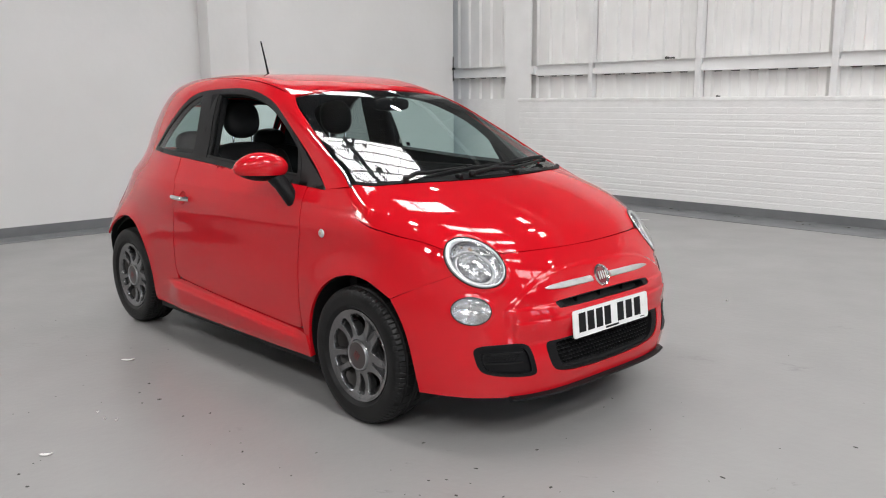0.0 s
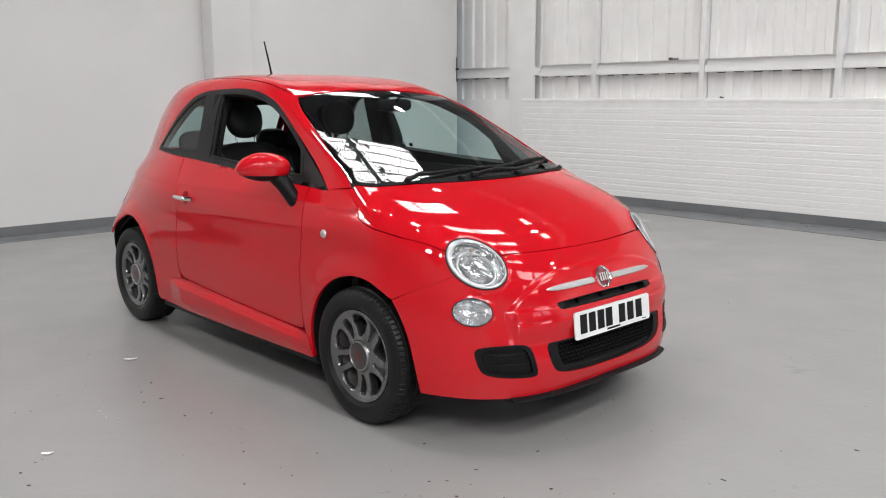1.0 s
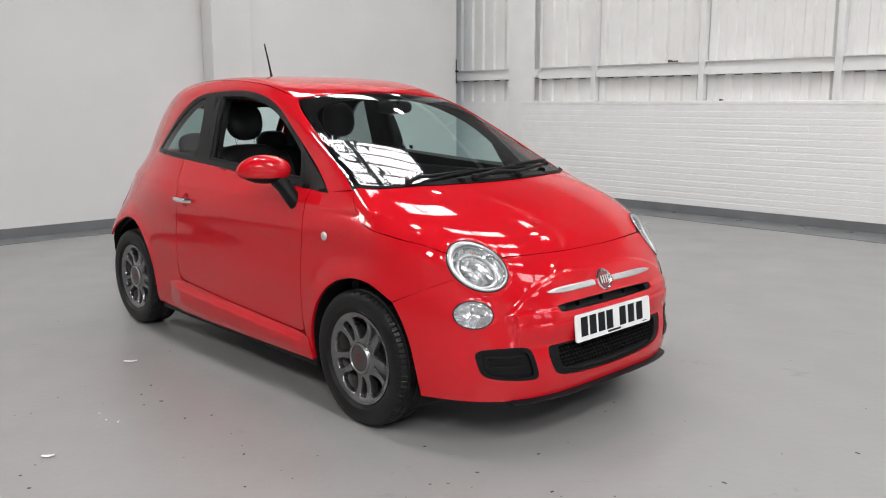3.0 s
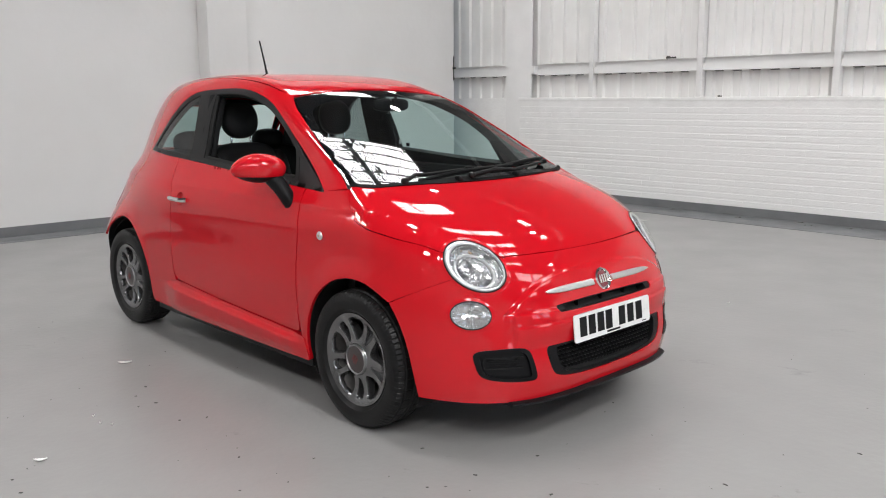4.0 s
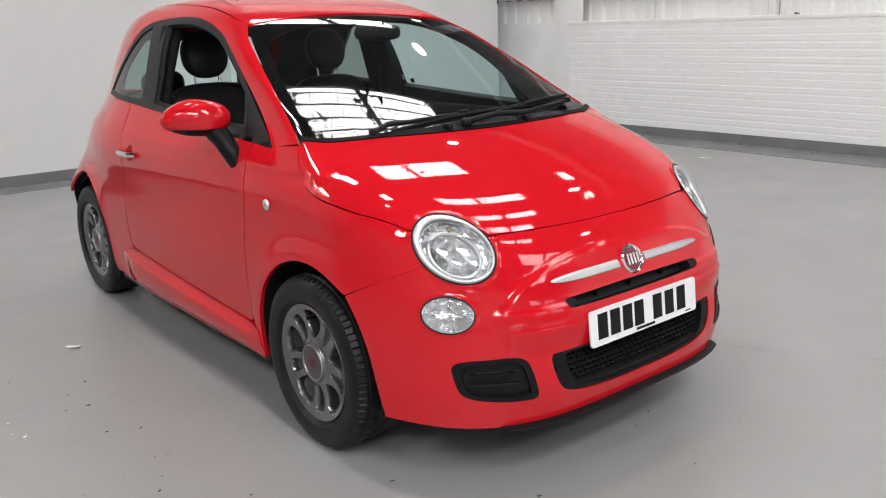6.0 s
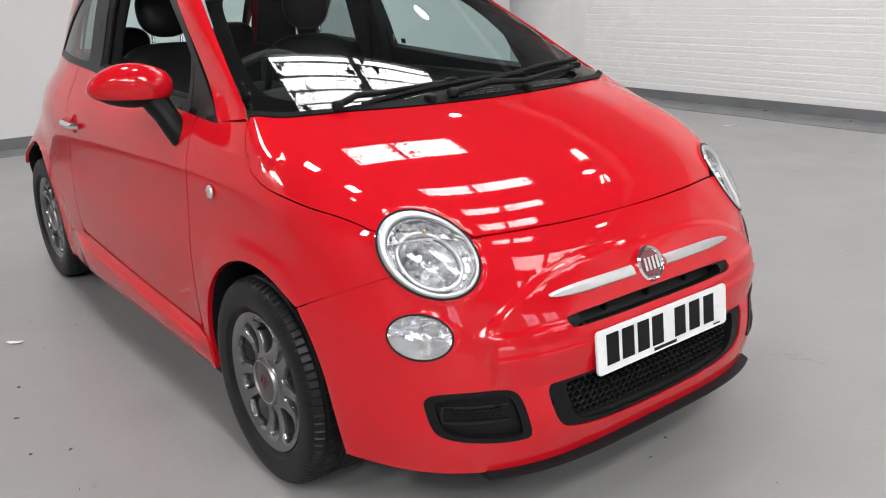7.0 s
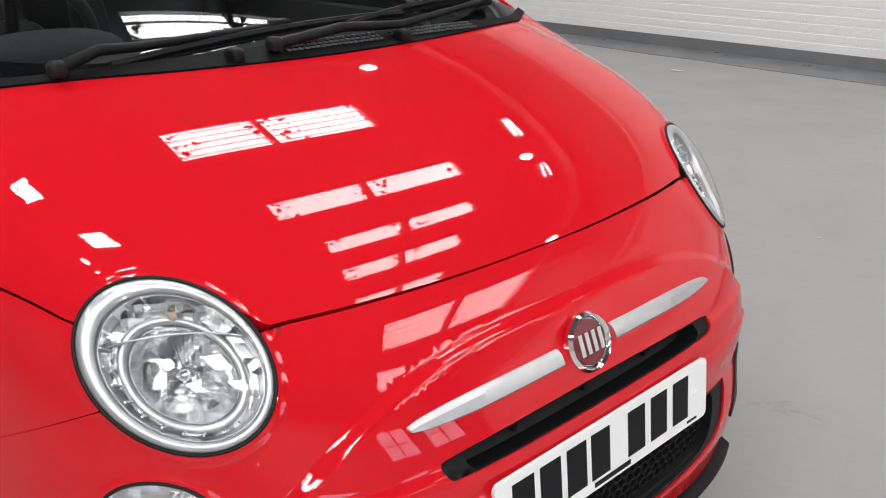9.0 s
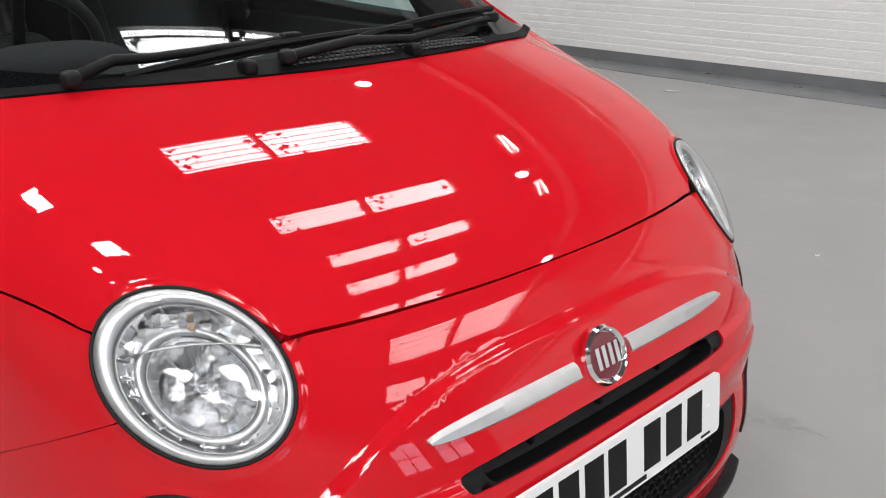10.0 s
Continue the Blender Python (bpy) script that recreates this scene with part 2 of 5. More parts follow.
def column():
    xa, xb, ya, yb = -4.37, -3.90, Y1 + 0.012, Y1 + 0.235
    root = new("steel_column")
    root.location = (0, 0, 0)
    for nm, lo, hi in (("front_flange", (xa, ya, 0.0), (xb, ya + 0.02, ROOM_H)), ("back_flange", (xa, yb - 0.02, 0.0), (xb, yb, ROOM_H)), ("web", (xb - 0.25, ya + 0.02, 0.0), (xb - 0.23, yb - 0.02, ROOM_H))):
        box(nm, lo, hi, STEEL, root)
    box("cleat", (xb - 0.01, ya - 0.012, 1.67), (xb + 0.06, ya + 0.06, 1.78), STEEL, root, bevel=0.004)
    return root


tagged(column(), "wide white painted steel column in the corner bay", "column")

# skirting paint and the darker strip along the walls
structure(box("baseboard_north", (-4.09, Y1 - 0.004, 0.0), (X1, Y1, 0.105), STRIP), "dark grey painted band at the wall's foot", "baseboard")
structure(box("baseboard_west", (WX, Y0, 0.0), (WX + 0.004, 1.88, 0.105), STRIP), "dark grey painted band at the wall's foot", "baseboard")
structure(box("baseboard_west_far", (WX, 2.39, 0.0), (WX + 0.004, 5.92, 0.105), STRIP), "dark grey painted band at the wall's foot", "baseboard")


def strip(name, along, a, b, inner, depth):
    """A hand-painted strip with a wavering edge; depth is a function along it."""
    n = 120
    verts = []
    for i in range(n + 1):
        s = a + (b - a) * i / n
        d = depth(s) + 0.025 * noise.noise((s * 1.7, inner, 0)) + 0.01 * noise.noise((s * 7, inner, 3))
        for off in (0.0, d):
            for z in (0.0, 0.004):
                verts.append((s, inner - off, z) if along == "x" else (inner + off, s, z))
    faces = []
    for i in range(n):
        p, q = 4 * i, 4 * i + 4
        faces += [(p + 1, q + 1, q + 3, p + 3), (p + 3, q + 3, q + 2, p + 2)]
    return shape(name, verts, faces, STRIP)


structure(strip("floor_strip_north", "x", -4.05, X1, Y1 - 0.004, lambda s: 0.56 + 0.03 * s if s < 1.5 else 0.6), "dark grey paint strip along the floor's edge", "floor paint")
structure(strip("floor_strip_west", "y", Y0, 5.85, WX + 0.004, lambda s: 0.36), "dark grey paint strip along the floor's edge", "floor paint")


def ceiling():
    """The roof's underside, in strips along each row, open at every rooflight."""
    bm = bmesh.new()
    at = X0
    for rx, w, panes in ROOFLIGHTS:
        add_box(bm, (at, Y0, ROOF_Z), (rx - w / 2, Y1 + 0.6, ROOF_Z + 0.05))
        y = Y0
        for ya, yb in panes:
            add_box(bm, (rx - w / 2, y, ROOF_Z), (rx + w / 2, ya, ROOF_Z + 0.05))
            y = yb
        add_box(bm, (rx - w / 2, y, ROOF_Z), (rx + w / 2, Y1 + 0.6, ROOF_Z + 0.05))
        at = rx + w / 2
    add_box(bm, (at, Y0, ROOF_Z), (X1, Y1 + 0.6, ROOF_Z + 0.05))
    return link(bm, "ceiling", CEIL)


structure(ceiling(), "grey sheeted shed roof with strips of rooflights", "ceiling")
for rx, w, panes in ROOFLIGHTS:
    for ya, yb in panes:
        bm = bmesh.new()
        rg = random.Random(int(rx * 50 + ya * 7))
        for k in range(5):
            xx = rx - w / 2 + w * (k + 0.5) / 5 + 0.01
            add_box(bm, (xx - 0.004 - 0.004 * w, ya, ROOF_Z + 0.015), (xx + 0.004 + 0.004 * w, yb, ROOF_Z + 0.03))
        light = tagged(link(bm, "rooflight", CEIL), "narrow glazed rooflight with thin bars and moss", "rooflight", "rooflights")
        verts, faces = [], []
        for k in range(int(26 * w) + 6):
            mx, my, mr = rx + w * rg.uniform(-0.5, 0.5), (ya if k % 3 else yb) + (0.32 if k % 3 else -0.1) * rg.random() ** 1.6 * (yb - ya), rg.uniform(0.008, 0.05)
            base = len(verts)
            for j in range(7):
                t = 2 * math.pi * j / 7
                r = mr * rg.uniform(0.4, 1.3)
                verts.append((mx + r * 1.3 * math.cos(t), my + r * math.sin(t), ROOF_Z + 0.036 + 0.0005 * k))
            faces.append(tuple(range(base + 6, base - 1, -1)))
        tagged(shape("moss", verts, faces, LEAVES, light), "dark moss on the glazing", kind="stuff")


def batten(x, y):
    """A twin-tube fitting hung under the roof."""
    root = new("batten_lamp")
    root.location = (x, y, ROOF_Z - 0.3)
    box("tray", (-0.30, -0.09, 0.03), (0.30, 0.09, 0.08), STEEL, root, bevel=0.008)
    for s in (-1, 1):
        bm = bmesh.new()
        bmesh.ops.create_cone(bm, segments=10, radius1=0.004, radius2=0.004, depth=0.5, cap_ends=True, matrix=Matrix.Translation((0, 0.05 * s, 0.012)) @ Matrix.Rotation(radians(3.0 * s), 4, "Z") @ Matrix.Rotation(radians(90), 4, "Y"))
        link(bm, "tube", LED, root, smooth=True)
        box("hanger", (0.25 * s - 0.005, -0.005, 0.08), (0.25 * s + 0.005, 0.005, 0.298), STEEL, root)
    return tagged(root, "twin-tube white batten lamp under the roof", "lamp", "batten lamps")


for bx0 in (-0.2, 1.3):
    batten(bx0, 5.45)


# the far end: a wall with a row of windows
def end_wall():
    bm = bmesh.new()
    ys = [Y0, -8.0, -6.2, 1.7, 3.3, 3.9, 5.5, Y1 + 0.6]
    door_a, door_b = -3.2, -0.8
    add_box(bm, (X1, Y0, 0.0), (X1 + 0.25, door_a, 2.2))
    add_box(bm, (X1, door_b, 0.0), (X1 + 0.25, Y1 + 0.6, 2.2))
    add_box(bm, (X1, Y0, 4.4), (X1 + 0.25, Y1 + 0.6, ROOM_H))
    for ya, yb, za in ((Y0, -8.0, 2.2), (-6.2, door_a, 2.2), (door_a, door_b, 0.6), (door_b, 1.7, 2.2), (3.3, 3.9, 2.2), (5.5, Y1 + 0.6, 2.2)):
        add_box(bm, (X1, ya, za), (X1 + 0.25, yb, 4.4))
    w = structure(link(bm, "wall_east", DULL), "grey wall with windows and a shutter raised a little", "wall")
    for i in range(1, len(ys) - 1, 2):
        root = structure(new(f"window_{(i + 1) // 2}"), "metal framed window with daylight behind it", "window")
        bm = bmesh.new()
        for y in (ys[i] + 0.03, (ys[i] + ys[i + 1]) / 2, ys[i + 1] - 0.03):
            add_box(bm, (X1 + 0.08, y - 0.03, 2.2), (X1 + 0.14, y + 0.03, 4.4))
        for z in (2.23, 3.3, 4.37):
            add_box(bm, (X1 + 0.075, ys[i], z - 0.03), (X1 + 0.145, ys[i + 1], z + 0.03))
        link(bm, "window_frame", TRIM, root)
        pane = box("pane", (X1 + 0.105, ys[i], 2.2), (X1 + 0.111, ys[i + 1], 4.4), PANE, root)
        pane.visible_shadow = False
    structure(box("backdrop", (X1 + 1.0, Y0 - 2, 0.0), (X1 + 1.05, Y1 + 3, 8.0), OUTSIDE), "pale daylight beyond the windows", "backdrop")


end_wall()


def high_bay(x, y):
    root = new("ceiling_lamp")
    root.location = (x, y, ROOF_Z - 0.45)
    for nm, prof, mat in (("housing", [(0.0, 0.14), (0.05, 0.14), (0.06, 0.06), (0.105, 0.03), (0.115, 0.0), (0.10, 0.0)], STEEL), ("disc", [(0.10, 0.002), (0.0, 0.0)], LED)):
        n, verts, faces = 24, [], []
        for r, z in prof:
            verts += [(r * math.cos(2 * math.pi * k / n), r * math.sin(2 * math.pi * k / n), z) for k in range(n)]
        for i in range(len(prof) - 1):
            faces += [(i * n + k, i * n + (k + 1) % n, (i + 1) * n + (k + 1) % n, (i + 1) * n + k) for k in range(n)]
        shape(nm, verts, faces, mat, root, smooth=True)
    box("hanger", (-0.012, -0.012, 0.13), (0.012, 0.012, 0.448), STEEL, root)
    return tagged(root, "round lit high-bay lamp hung under the roof", "lamp", "high-bay lamps")


for hx, hy in ((-2.6, 4.45), (0.75, 5.1), (1.1, -1.8), (4.2, 5.6), (-4.6, 5.75), (4.6, -1.8)):
    high_bay(hx, hy)


# small things left on the wall: clumps on the ledge and the rail, and a bracket at the corner
def clump(x, y, z, r):
    bm = bmesh.new()
    rg = random.Random(int(x * 100))
    for _ in range(5):
        bmesh.ops.create_icosphere(bm, subdivisions=1, radius=r * rg.uniform(0.4, 0.8), matrix=Matrix.Translation((x + rg.uniform(-1, 1) * r, y + rg.uniform(-0.4, 0.4) * r, z + r * 0.35)))
    return tagged(link(bm, "dirt_clump", GRIT), "dark clump of old nest dirt on the wall ledge", "dirt", "clumps on the wall")


clump(-1.07, Y1 + 0.01, 1.347, 0.020)
clump(-1.79, Y1 + 0.07, 1.804, 0.030)
clump(-1.72, Y1 + 0.07, 1.804, 0.022)
bm = bmesh.new()
add_box(bm, (WX + 0.001, 5.90, 1.765), (WX + 0.05, 5.925, 1.79), 0.003)
add_box(bm, (WX + 0.012, 5.905, 1.60), (WX + 0.022, 5.915, 1.95))
tagged(link(bm, "wall_bracket", TRIM, smooth=True), "small dark metal bracket and rod at the wall's corner", "bracket")

def spline(*pts):
    """A natural cubic through (x, y) points, straight outside them."""
    px, py = np.array(sorted(pts), float).T
    n = len(px)
    h = np.diff(px)
    a, b = np.eye(n), np.zeros(n)
    for i in range(1, n - 1):
        a[i, i - 1:i + 2] = h[i - 1], 2 * (h[i - 1] + h[i]), h[i]
        b[i] = 6 * ((py[i + 1] - py[i]) / h[i] - (py[i] - py[i - 1]) / h[i - 1])
    m = np.linalg.solve(a, b)

    def value(x):
        x = np.asarray(x, float)
        c = np.clip(x, px[0], px[-1])
        i = np.clip(np.searchsorted(px, c) - 1, 0, n - 2)
        hi = h[i]
        s, t = (px[i + 1] - c) / hi, (c - px[i]) / hi
        v = s * py[i] + t * py[i + 1] + ((s**3 - s) * m[i] + (t**3 - t) * m[i + 1]) * hi * hi / 6
        first = (py[1] - py[0]) / h[0] - h[0] * m[1] / 6
        last = (py[-1] - py[-2]) / h[-1] + h[-1] * m[-2] / 6
        return v + (x - c) * np.where(x < c, first, last)

    return value


def smax(a, b, r):
    """The greater of two fields, with the corner between them rounded."""
    k = np.maximum(r - np.abs(a - b), 0) / r
    return np.maximum(a, b) + k**3 * r / 6


# The car's own frame: x ahead, y to its left, z up, from the ground midway between the axles.
HOOD = spline((0.0, 1.10), (0.8, 1.082), (1.17, 0.994), (1.35, 0.932), (1.5, 0.866), (1.60, 0.812), (1.66, 0.772), (1.72, 0.722), (1.85, 0.585))
NOSE = spline((0.15, 1.835), (0.25, 1.862), (0.33, 1.872), (0.41, 1.860), (0.52, 1.840), (0.62, 1.806), (0.70, 1.767), (0.79, 1.705), (1.0, 1.46))
TAIL = spline((0.15, -1.58), (0.30, -1.665), (0.45, -1.68), (0.60, -1.67), (0.80, -1.63), (1.0, -1.565), (1.2, -1.47))
PLAN = spline((-1.8, 0.625), (-1.5, 0.749), (-1.15, 0.782), (-0.6, 0.797), (0.0, 0.798), (0.6, 0.793), (1.0, 0.785), (1.3, 0.772), (1.6, 0.742), (1.9, 0.70))
SIDE = spline((0.10, 0.045), (0.25, 0.018), (0.42, 0.004), (0.58, 0.0), (0.72, 0.006), (0.84, 0.012), (0.93, 0.045), (1.0, 0.088), (1.2, 0.162), (1.4, 0.252), (1.5, 0.315))
ROOF = spline((1.12, 1.004), (0.95, 1.088), (0.8, 1.163), (0.6, 1.263), (0.45, 1.337), (0.25, 1.418), (0.0, 1.473), (-0.3, 1.492), (-0.7, 1.480), (-1.1, 1.434), (-1.4, 1.365))
HATCH = spline((0.9, -1.575), (1.0, -1.525), (1.15, -1.425), (1.3, -1.315), (1.4, -1.245), (1.5, -1.175))


def half_width(x, z):
    d = np.minimum(np.hypot(x - 1.15, z - 0.29), np.hypot(x + 1.15, z - 0.29))
    k = np.clip((z - 0.5) / 0.5, 0, 1)
    taper = (0.322 - 0.045 * np.exp(-(((z - 1.08) / 0.16) ** 2)) - 0.055 * np.exp(-(((z - 0.90) / 0.11) ** 2))) * np.maximum(-x - 0.6, 0) ** 2 * k * k * (3 - 2 * k)
    return PLAN(x) - SIDE(z) - taper + 0.014 * np.exp(-(((d - 0.34) / 0.07) ** 2))


def corner(w, z):
    """How far the nose falls back towards its corners."""
    return 0.96 * w**4


def step_up(v):
    k = np.clip(v, 0, 1)
    return k * k * (3 - 2 * k)


LAMP_AT = [((1.626, -0.567, 0.722), (0.70, -0.43, 0.57), 0.129, 0.094, -40, 0.003, 1.15), ((1.668, -0.630, 0.548), (0.74, -0.66, 0.10), 0.076, 0.052, -4, 0.0025, 1.24)]


def relief(x, y, z):
    """Raised lips round the lamps, and the raised middle of the nose."""
    x, y, z = np.broadcast_arrays(*(np.asarray(v, float) for v in (x, y, z)))
    out = np.zeros(x.shape)
    near = (x > 1.35) & (x < 2.0) & (z > 0.4) & (z < 0.92)
    if near.any():
        out[near] = raised(x[near], y[near], z[near])
    return out


def raised(x, y, z):
    w = np.abs(y)
    out = 0.0
    for c, n, rx, ry, tilt, high, edge in LAMP_AT:
        n = np.array(n) / np.linalg.norm(n)
        ex = np.cross([0, 0, 1], n)
        ex /= np.linalg.norm(ex)
        ey = np.cross(n, ex)
        a = np.radians(tilt)
        ex, ey = ex * np.cos(a) + ey * np.sin(a), ey * np.cos(a) - ex * np.sin(a)
        d = (x - c[0], -w - c[1], z - c[2])
        u = sum(a * b for a, b in zip(d, ex)) / rx
        v = sum(a * b for a, b in zip(d, ey)) / ry
        out = out + high * step_up((edge - np.hypot(u, v)) * rx / 0.013)
    shield = 1 - ((w / np.clip(0.46 + 0.87 * (0.63 - z), 0.40, 0.535)) ** 4 + (np.maximum(z - 0.45, 0) / 0.222) ** 4) ** 0.25
    out = out + 0.009 * step_up(shield * 0.3 / 0.014 + 0.5) * step_up((z - 0.44) / 0.08) * (x > 1.2)
    # the bumper bar under the shield: two shallow shelves that end short of the corner
    ends = step_up((0.515 - w) / 0.012 + 0.5) * (x > 1.2)
    out = out + 0.007 * step_up((0.549 - z) / 0.012 + 0.5) * step_up((z - 0.405) / 0.07) * ends
    return out + 0.005 * step_up((0.497 - z) / 0.011 + 0.5) * step_up((z - 0.405) / 0.06) * ends


def lower(x, y, z):
    """Below nought inside the lower body."""
    w = np.abs(y)
    top = (z - HOOD(x) + 0.02 * w**2 + 0.18 * w**4) * 0.9
    front = (x - NOSE(z) + corner(w, z)) * 0.95
    tail = (TAIL(z) - x + 0.55 * w**4) * 0.95
    side = w - half_width(x, z)
    return smax(smax(smax(top, front, 0.11), tail, 0.3), side, 0.18) - relief(x, y, z)


def upper(x, y, z):
    """Below nought inside the roof, the pillars and the glass."""
    w = np.abs(y)
    top = (z - ROOF(x + 0.13 * w**2) + 0.05 * w**2) * 0.8
    tail = (HATCH(z) - x + 0.3 * w**2) * 0.9
    side = w - half_width(x, z)
    return smax(smax(top, tail, 0.2), side, 0.13 - 0.085 * step_up((x - 0.25) / 0.25))


def meet(field, start, way, far):
    """Where rays from start along way first enter a body, by small steps and then by halving."""
    start, way = np.asarray(start, float), np.asarray(way, float)
    near = np.zeros(len(start))
    found = np.zeros(len(start), bool)
    for s in np.arange(0.0, far, 0.02):
        p = start + way * s
        inside = ~found & (field(*p.T) < 0)
        near[inside], found = s, found | inside
    a, b = near - 0.02, near.copy()
    for _ in range(24):
        m = (a + b) / 2
        inside = field(*(start + way * m[:, None]).T) < 0
        a, b = np.where(inside, a, m), np.where(inside, m, b)
    return start + way * b[:, None], found


def slope(field, p):
    """The outward normals of a body at points p."""
    e, g = 0.004, []
    for k in range(3):
        d = np.zeros(3)
        d[k] = e
        g.append(field(*(p + d).T) - field(*(p - d).T))
    g = np.array(g).T
    return g / np.linalg.norm(g, axis=1)[:, None]



def whole(x, y, z):
    """Both bodies, with the crease between them rounded."""
    return -smax(-lower(x, y, z), -np.maximum(upper(x, y, z), 0.9 - z), 0.022)


# ---- panels laid on the car's body ----
def soft(points, n=5):
    """A closed outline, rounded between the middles of its sides; a doubled point stays a corner."""
    p = np.array(points, float)
    out = []
    for i in range(len(p)):
        a, b, c = (p[i - 1] + p[i]) / 2, p[i], (p[i] + p[(i + 1) % len(p)]) / 2
        for k in range(n):
            s = k / n
            out.append((1 - s) ** 2 * a + 2 * s * (1 - s) * b + s * s * c)
    return np.array(out)


def even(loop, step):
    """The same outline in steps no longer than step and not much shorter."""
    out = [loop[0]]
    for q in np.vstack([loop[1:], loop[:1]]):
        d = np.linalg.norm(q - out[-1])
        if d < step * 0.3:
            continue
        n = max(1, int(np.ceil(d / step)))
        out += [out[-1] + (q - out[-1]) * k / n for k in range(1, n + 1)]
    if np.linalg.norm(out[-1] - out[0]) < step * 0.3:
        out.pop()
    return np.array(out)


def inside(loop, p):
    x, y = p[:, 0][:, None], p[:, 1][:, None]
    a, b = loop, np.roll(loop, -1, 0)
    with np.errstate(divide="ignore", invalid="ignore"):
        hit = ((a[:, 1] > y) != (b[:, 1] > y)) & (x < (b[:, 0] - a[:, 0]) * (y - a[:, 1]) / (b[:, 1] - a[:, 1]) + a[:, 0])
    return hit.sum(1) % 2 == 1


def fill(outline, holes, step, extra=None):
    """Triangles that fill a flat outline with holes, at an even fineness."""
    from mathutils.geometry import delaunay_2d_cdt
    loops = [even(np.asarray(l, float), step) for l in (outline, *holes)]
    pts, edges, base = np.vstack(loops), [], 0
    for l in loops:
        edges += [(base + i, base + (i + 1) % len(l)) for i in range(len(l))]
        base += len(l)
    lo, hi = loops[0].min(0), loops[0].max(0)
    gx, gy = np.meshgrid(np.arange(lo[0], hi[0], step), np.arange(lo[1], hi[1], step * 0.866))
    gx = gx + (np.arange(gx.shape[0]) % 2)[:, None] * step / 2
    grid = np.stack([gx.ravel(), gy.ravel()], 1)
    keep = inside(loops[0], grid)
    for l in loops[1:]:
        keep &= ~inside(l, grid)
    grid = grid[keep]
    if len(grid):
        near = np.full(len(grid), 9.0)
        for k in range(0, len(pts), 200):
            near = np.minimum(near, np.linalg.norm(grid[:, None] - pts[None, k:k + 200], axis=2).min(1))
        grid = grid[near > step * 0.55]
    if extra is not None and len(extra):
        if len(grid):
            grid = grid[[np.linalg.norm(extra - g, axis=1).min() > step * 0.3 for g in grid]]
        near = np.full(len(extra), 9.0)
        for k in range(0, len(pts), 200):
            near = np.minimum(near, np.linalg.norm(extra[:, None] - pts[None, k:k + 200], axis=2).min(1))
        grid = np.vstack([grid, extra[near > step * 0.2]])
    allp = np.vstack([pts, grid])
    v, _, f, *_ = delaunay_2d_cdt([Vector(p) for p in allp], edges, [], 0, 1e-6)
    v = np.array([tuple(p) for p in v])
    f = np.array([t for t in f if len(t) == 3])
    mid = v[f].mean(1)
    ok = inside(loops[0], mid)
    for l in loops[1:]:
        ok &= ~inside(l, mid)
    return v, f[ok]


WRAP_X = 0.9


def inset(loop, g, wide=1.0):
    """An outline drawn in by g along its own normals; wide: metres to a unit of its first axis."""
    p = np.asarray(loop, float) * [wide, 1]
    t = np.roll(p, -1, 0) - np.roll(p, 1, 0)
    t /= np.linalg.norm(t, axis=1)[:, None] + 1e-12
    area = (p[:, 0] * np.roll(p[:, 1], -1) - p[:, 1] * np.roll(p[:, 0], -1)).sum()
    n = np.c_[-t[:, 1], t[:, 0]] * np.sign(area)
    return (p + n * g) / [wide, 1]


def from_side(uv):
    return np.c_[uv[:, 0], np.full(len(uv), -1.3), uv[:, 1]], np.tile([0.0, 1.0, 0.0], (len(uv), 1))


def from_top(uv):
    return np.c_[uv, np.full(len(uv), 1.9)], np.tile([0.0, 0.0, -1.0], (len(uv), 1))


def from_front(uv):
    c, s = np.cos(uv[:, 0]), np.sin(uv[:, 0])
    return np.c_[WRAP_X + 1.5 * c, 1.5 * s, uv[:, 1]], np.c_[-c, -s, 0 * c]


def from_rear(uv):
    return np.c_[np.full(len(uv), -2.2), uv], np.tile([1.0, 0.0, 0.0], (len(uv), 1))


def along(c, n, ex, ey):
    return lambda uv: (c + uv[:, :1] * ex + uv[:, 1:] * ey + 0.25 * n, np.tile(-n, (len(uv), 1)))


def settle(field, start, way, far=1.6):
    """Points where the rays meet the body, or pass it nearest."""
    p, found = meet(field, start, way, far)
    if not found.all():
        s = np.arange(0, far, 0.01)
        for i in np.where(~found)[0]:
            q = start[i] + way[i] * s[:, None]
            p[i] = q[np.argmin(field(*q.T))]
    return p


class Cut:
    """An oval opening for a lamp, seen along its own axis."""

    def __init__(self, c, n, rx, ry, tilt=0.0):
        self.tilt = radians(tilt)
        self.c, self.n = np.array(c), np.array(n) / np.linalg.norm(n)
        ex = np.cross([0, 0, 1], self.n)
        ex /= np.linalg.norm(ex)
        ey = np.cross(self.n, ex)
        a = radians(tilt)
        self.ex, self.ey = ex * math.cos(a) + ey * math.sin(a), ey * math.cos(a) - ex * math.sin(a)
        self.rx, self.ry = rx, ry

    def flat(self, p):
        d = p - self.c
        return np.c_[d @ self.ex / self.rx, d @ self.ey / self.ry], d @ self.n

    def ring(self, field, k, grow=1.0, lift=0.0):
        t = np.linspace(0, 2 * np.pi, k, endpoint=False)
        uv = np.c_[np.cos(t) * self.rx * grow, np.sin(t) * self.ry * grow]
        p = settle(field, *along(self.c, self.n, self.ex, self.ey)(uv), 0.6)
        return p + slope(field, p) * lift


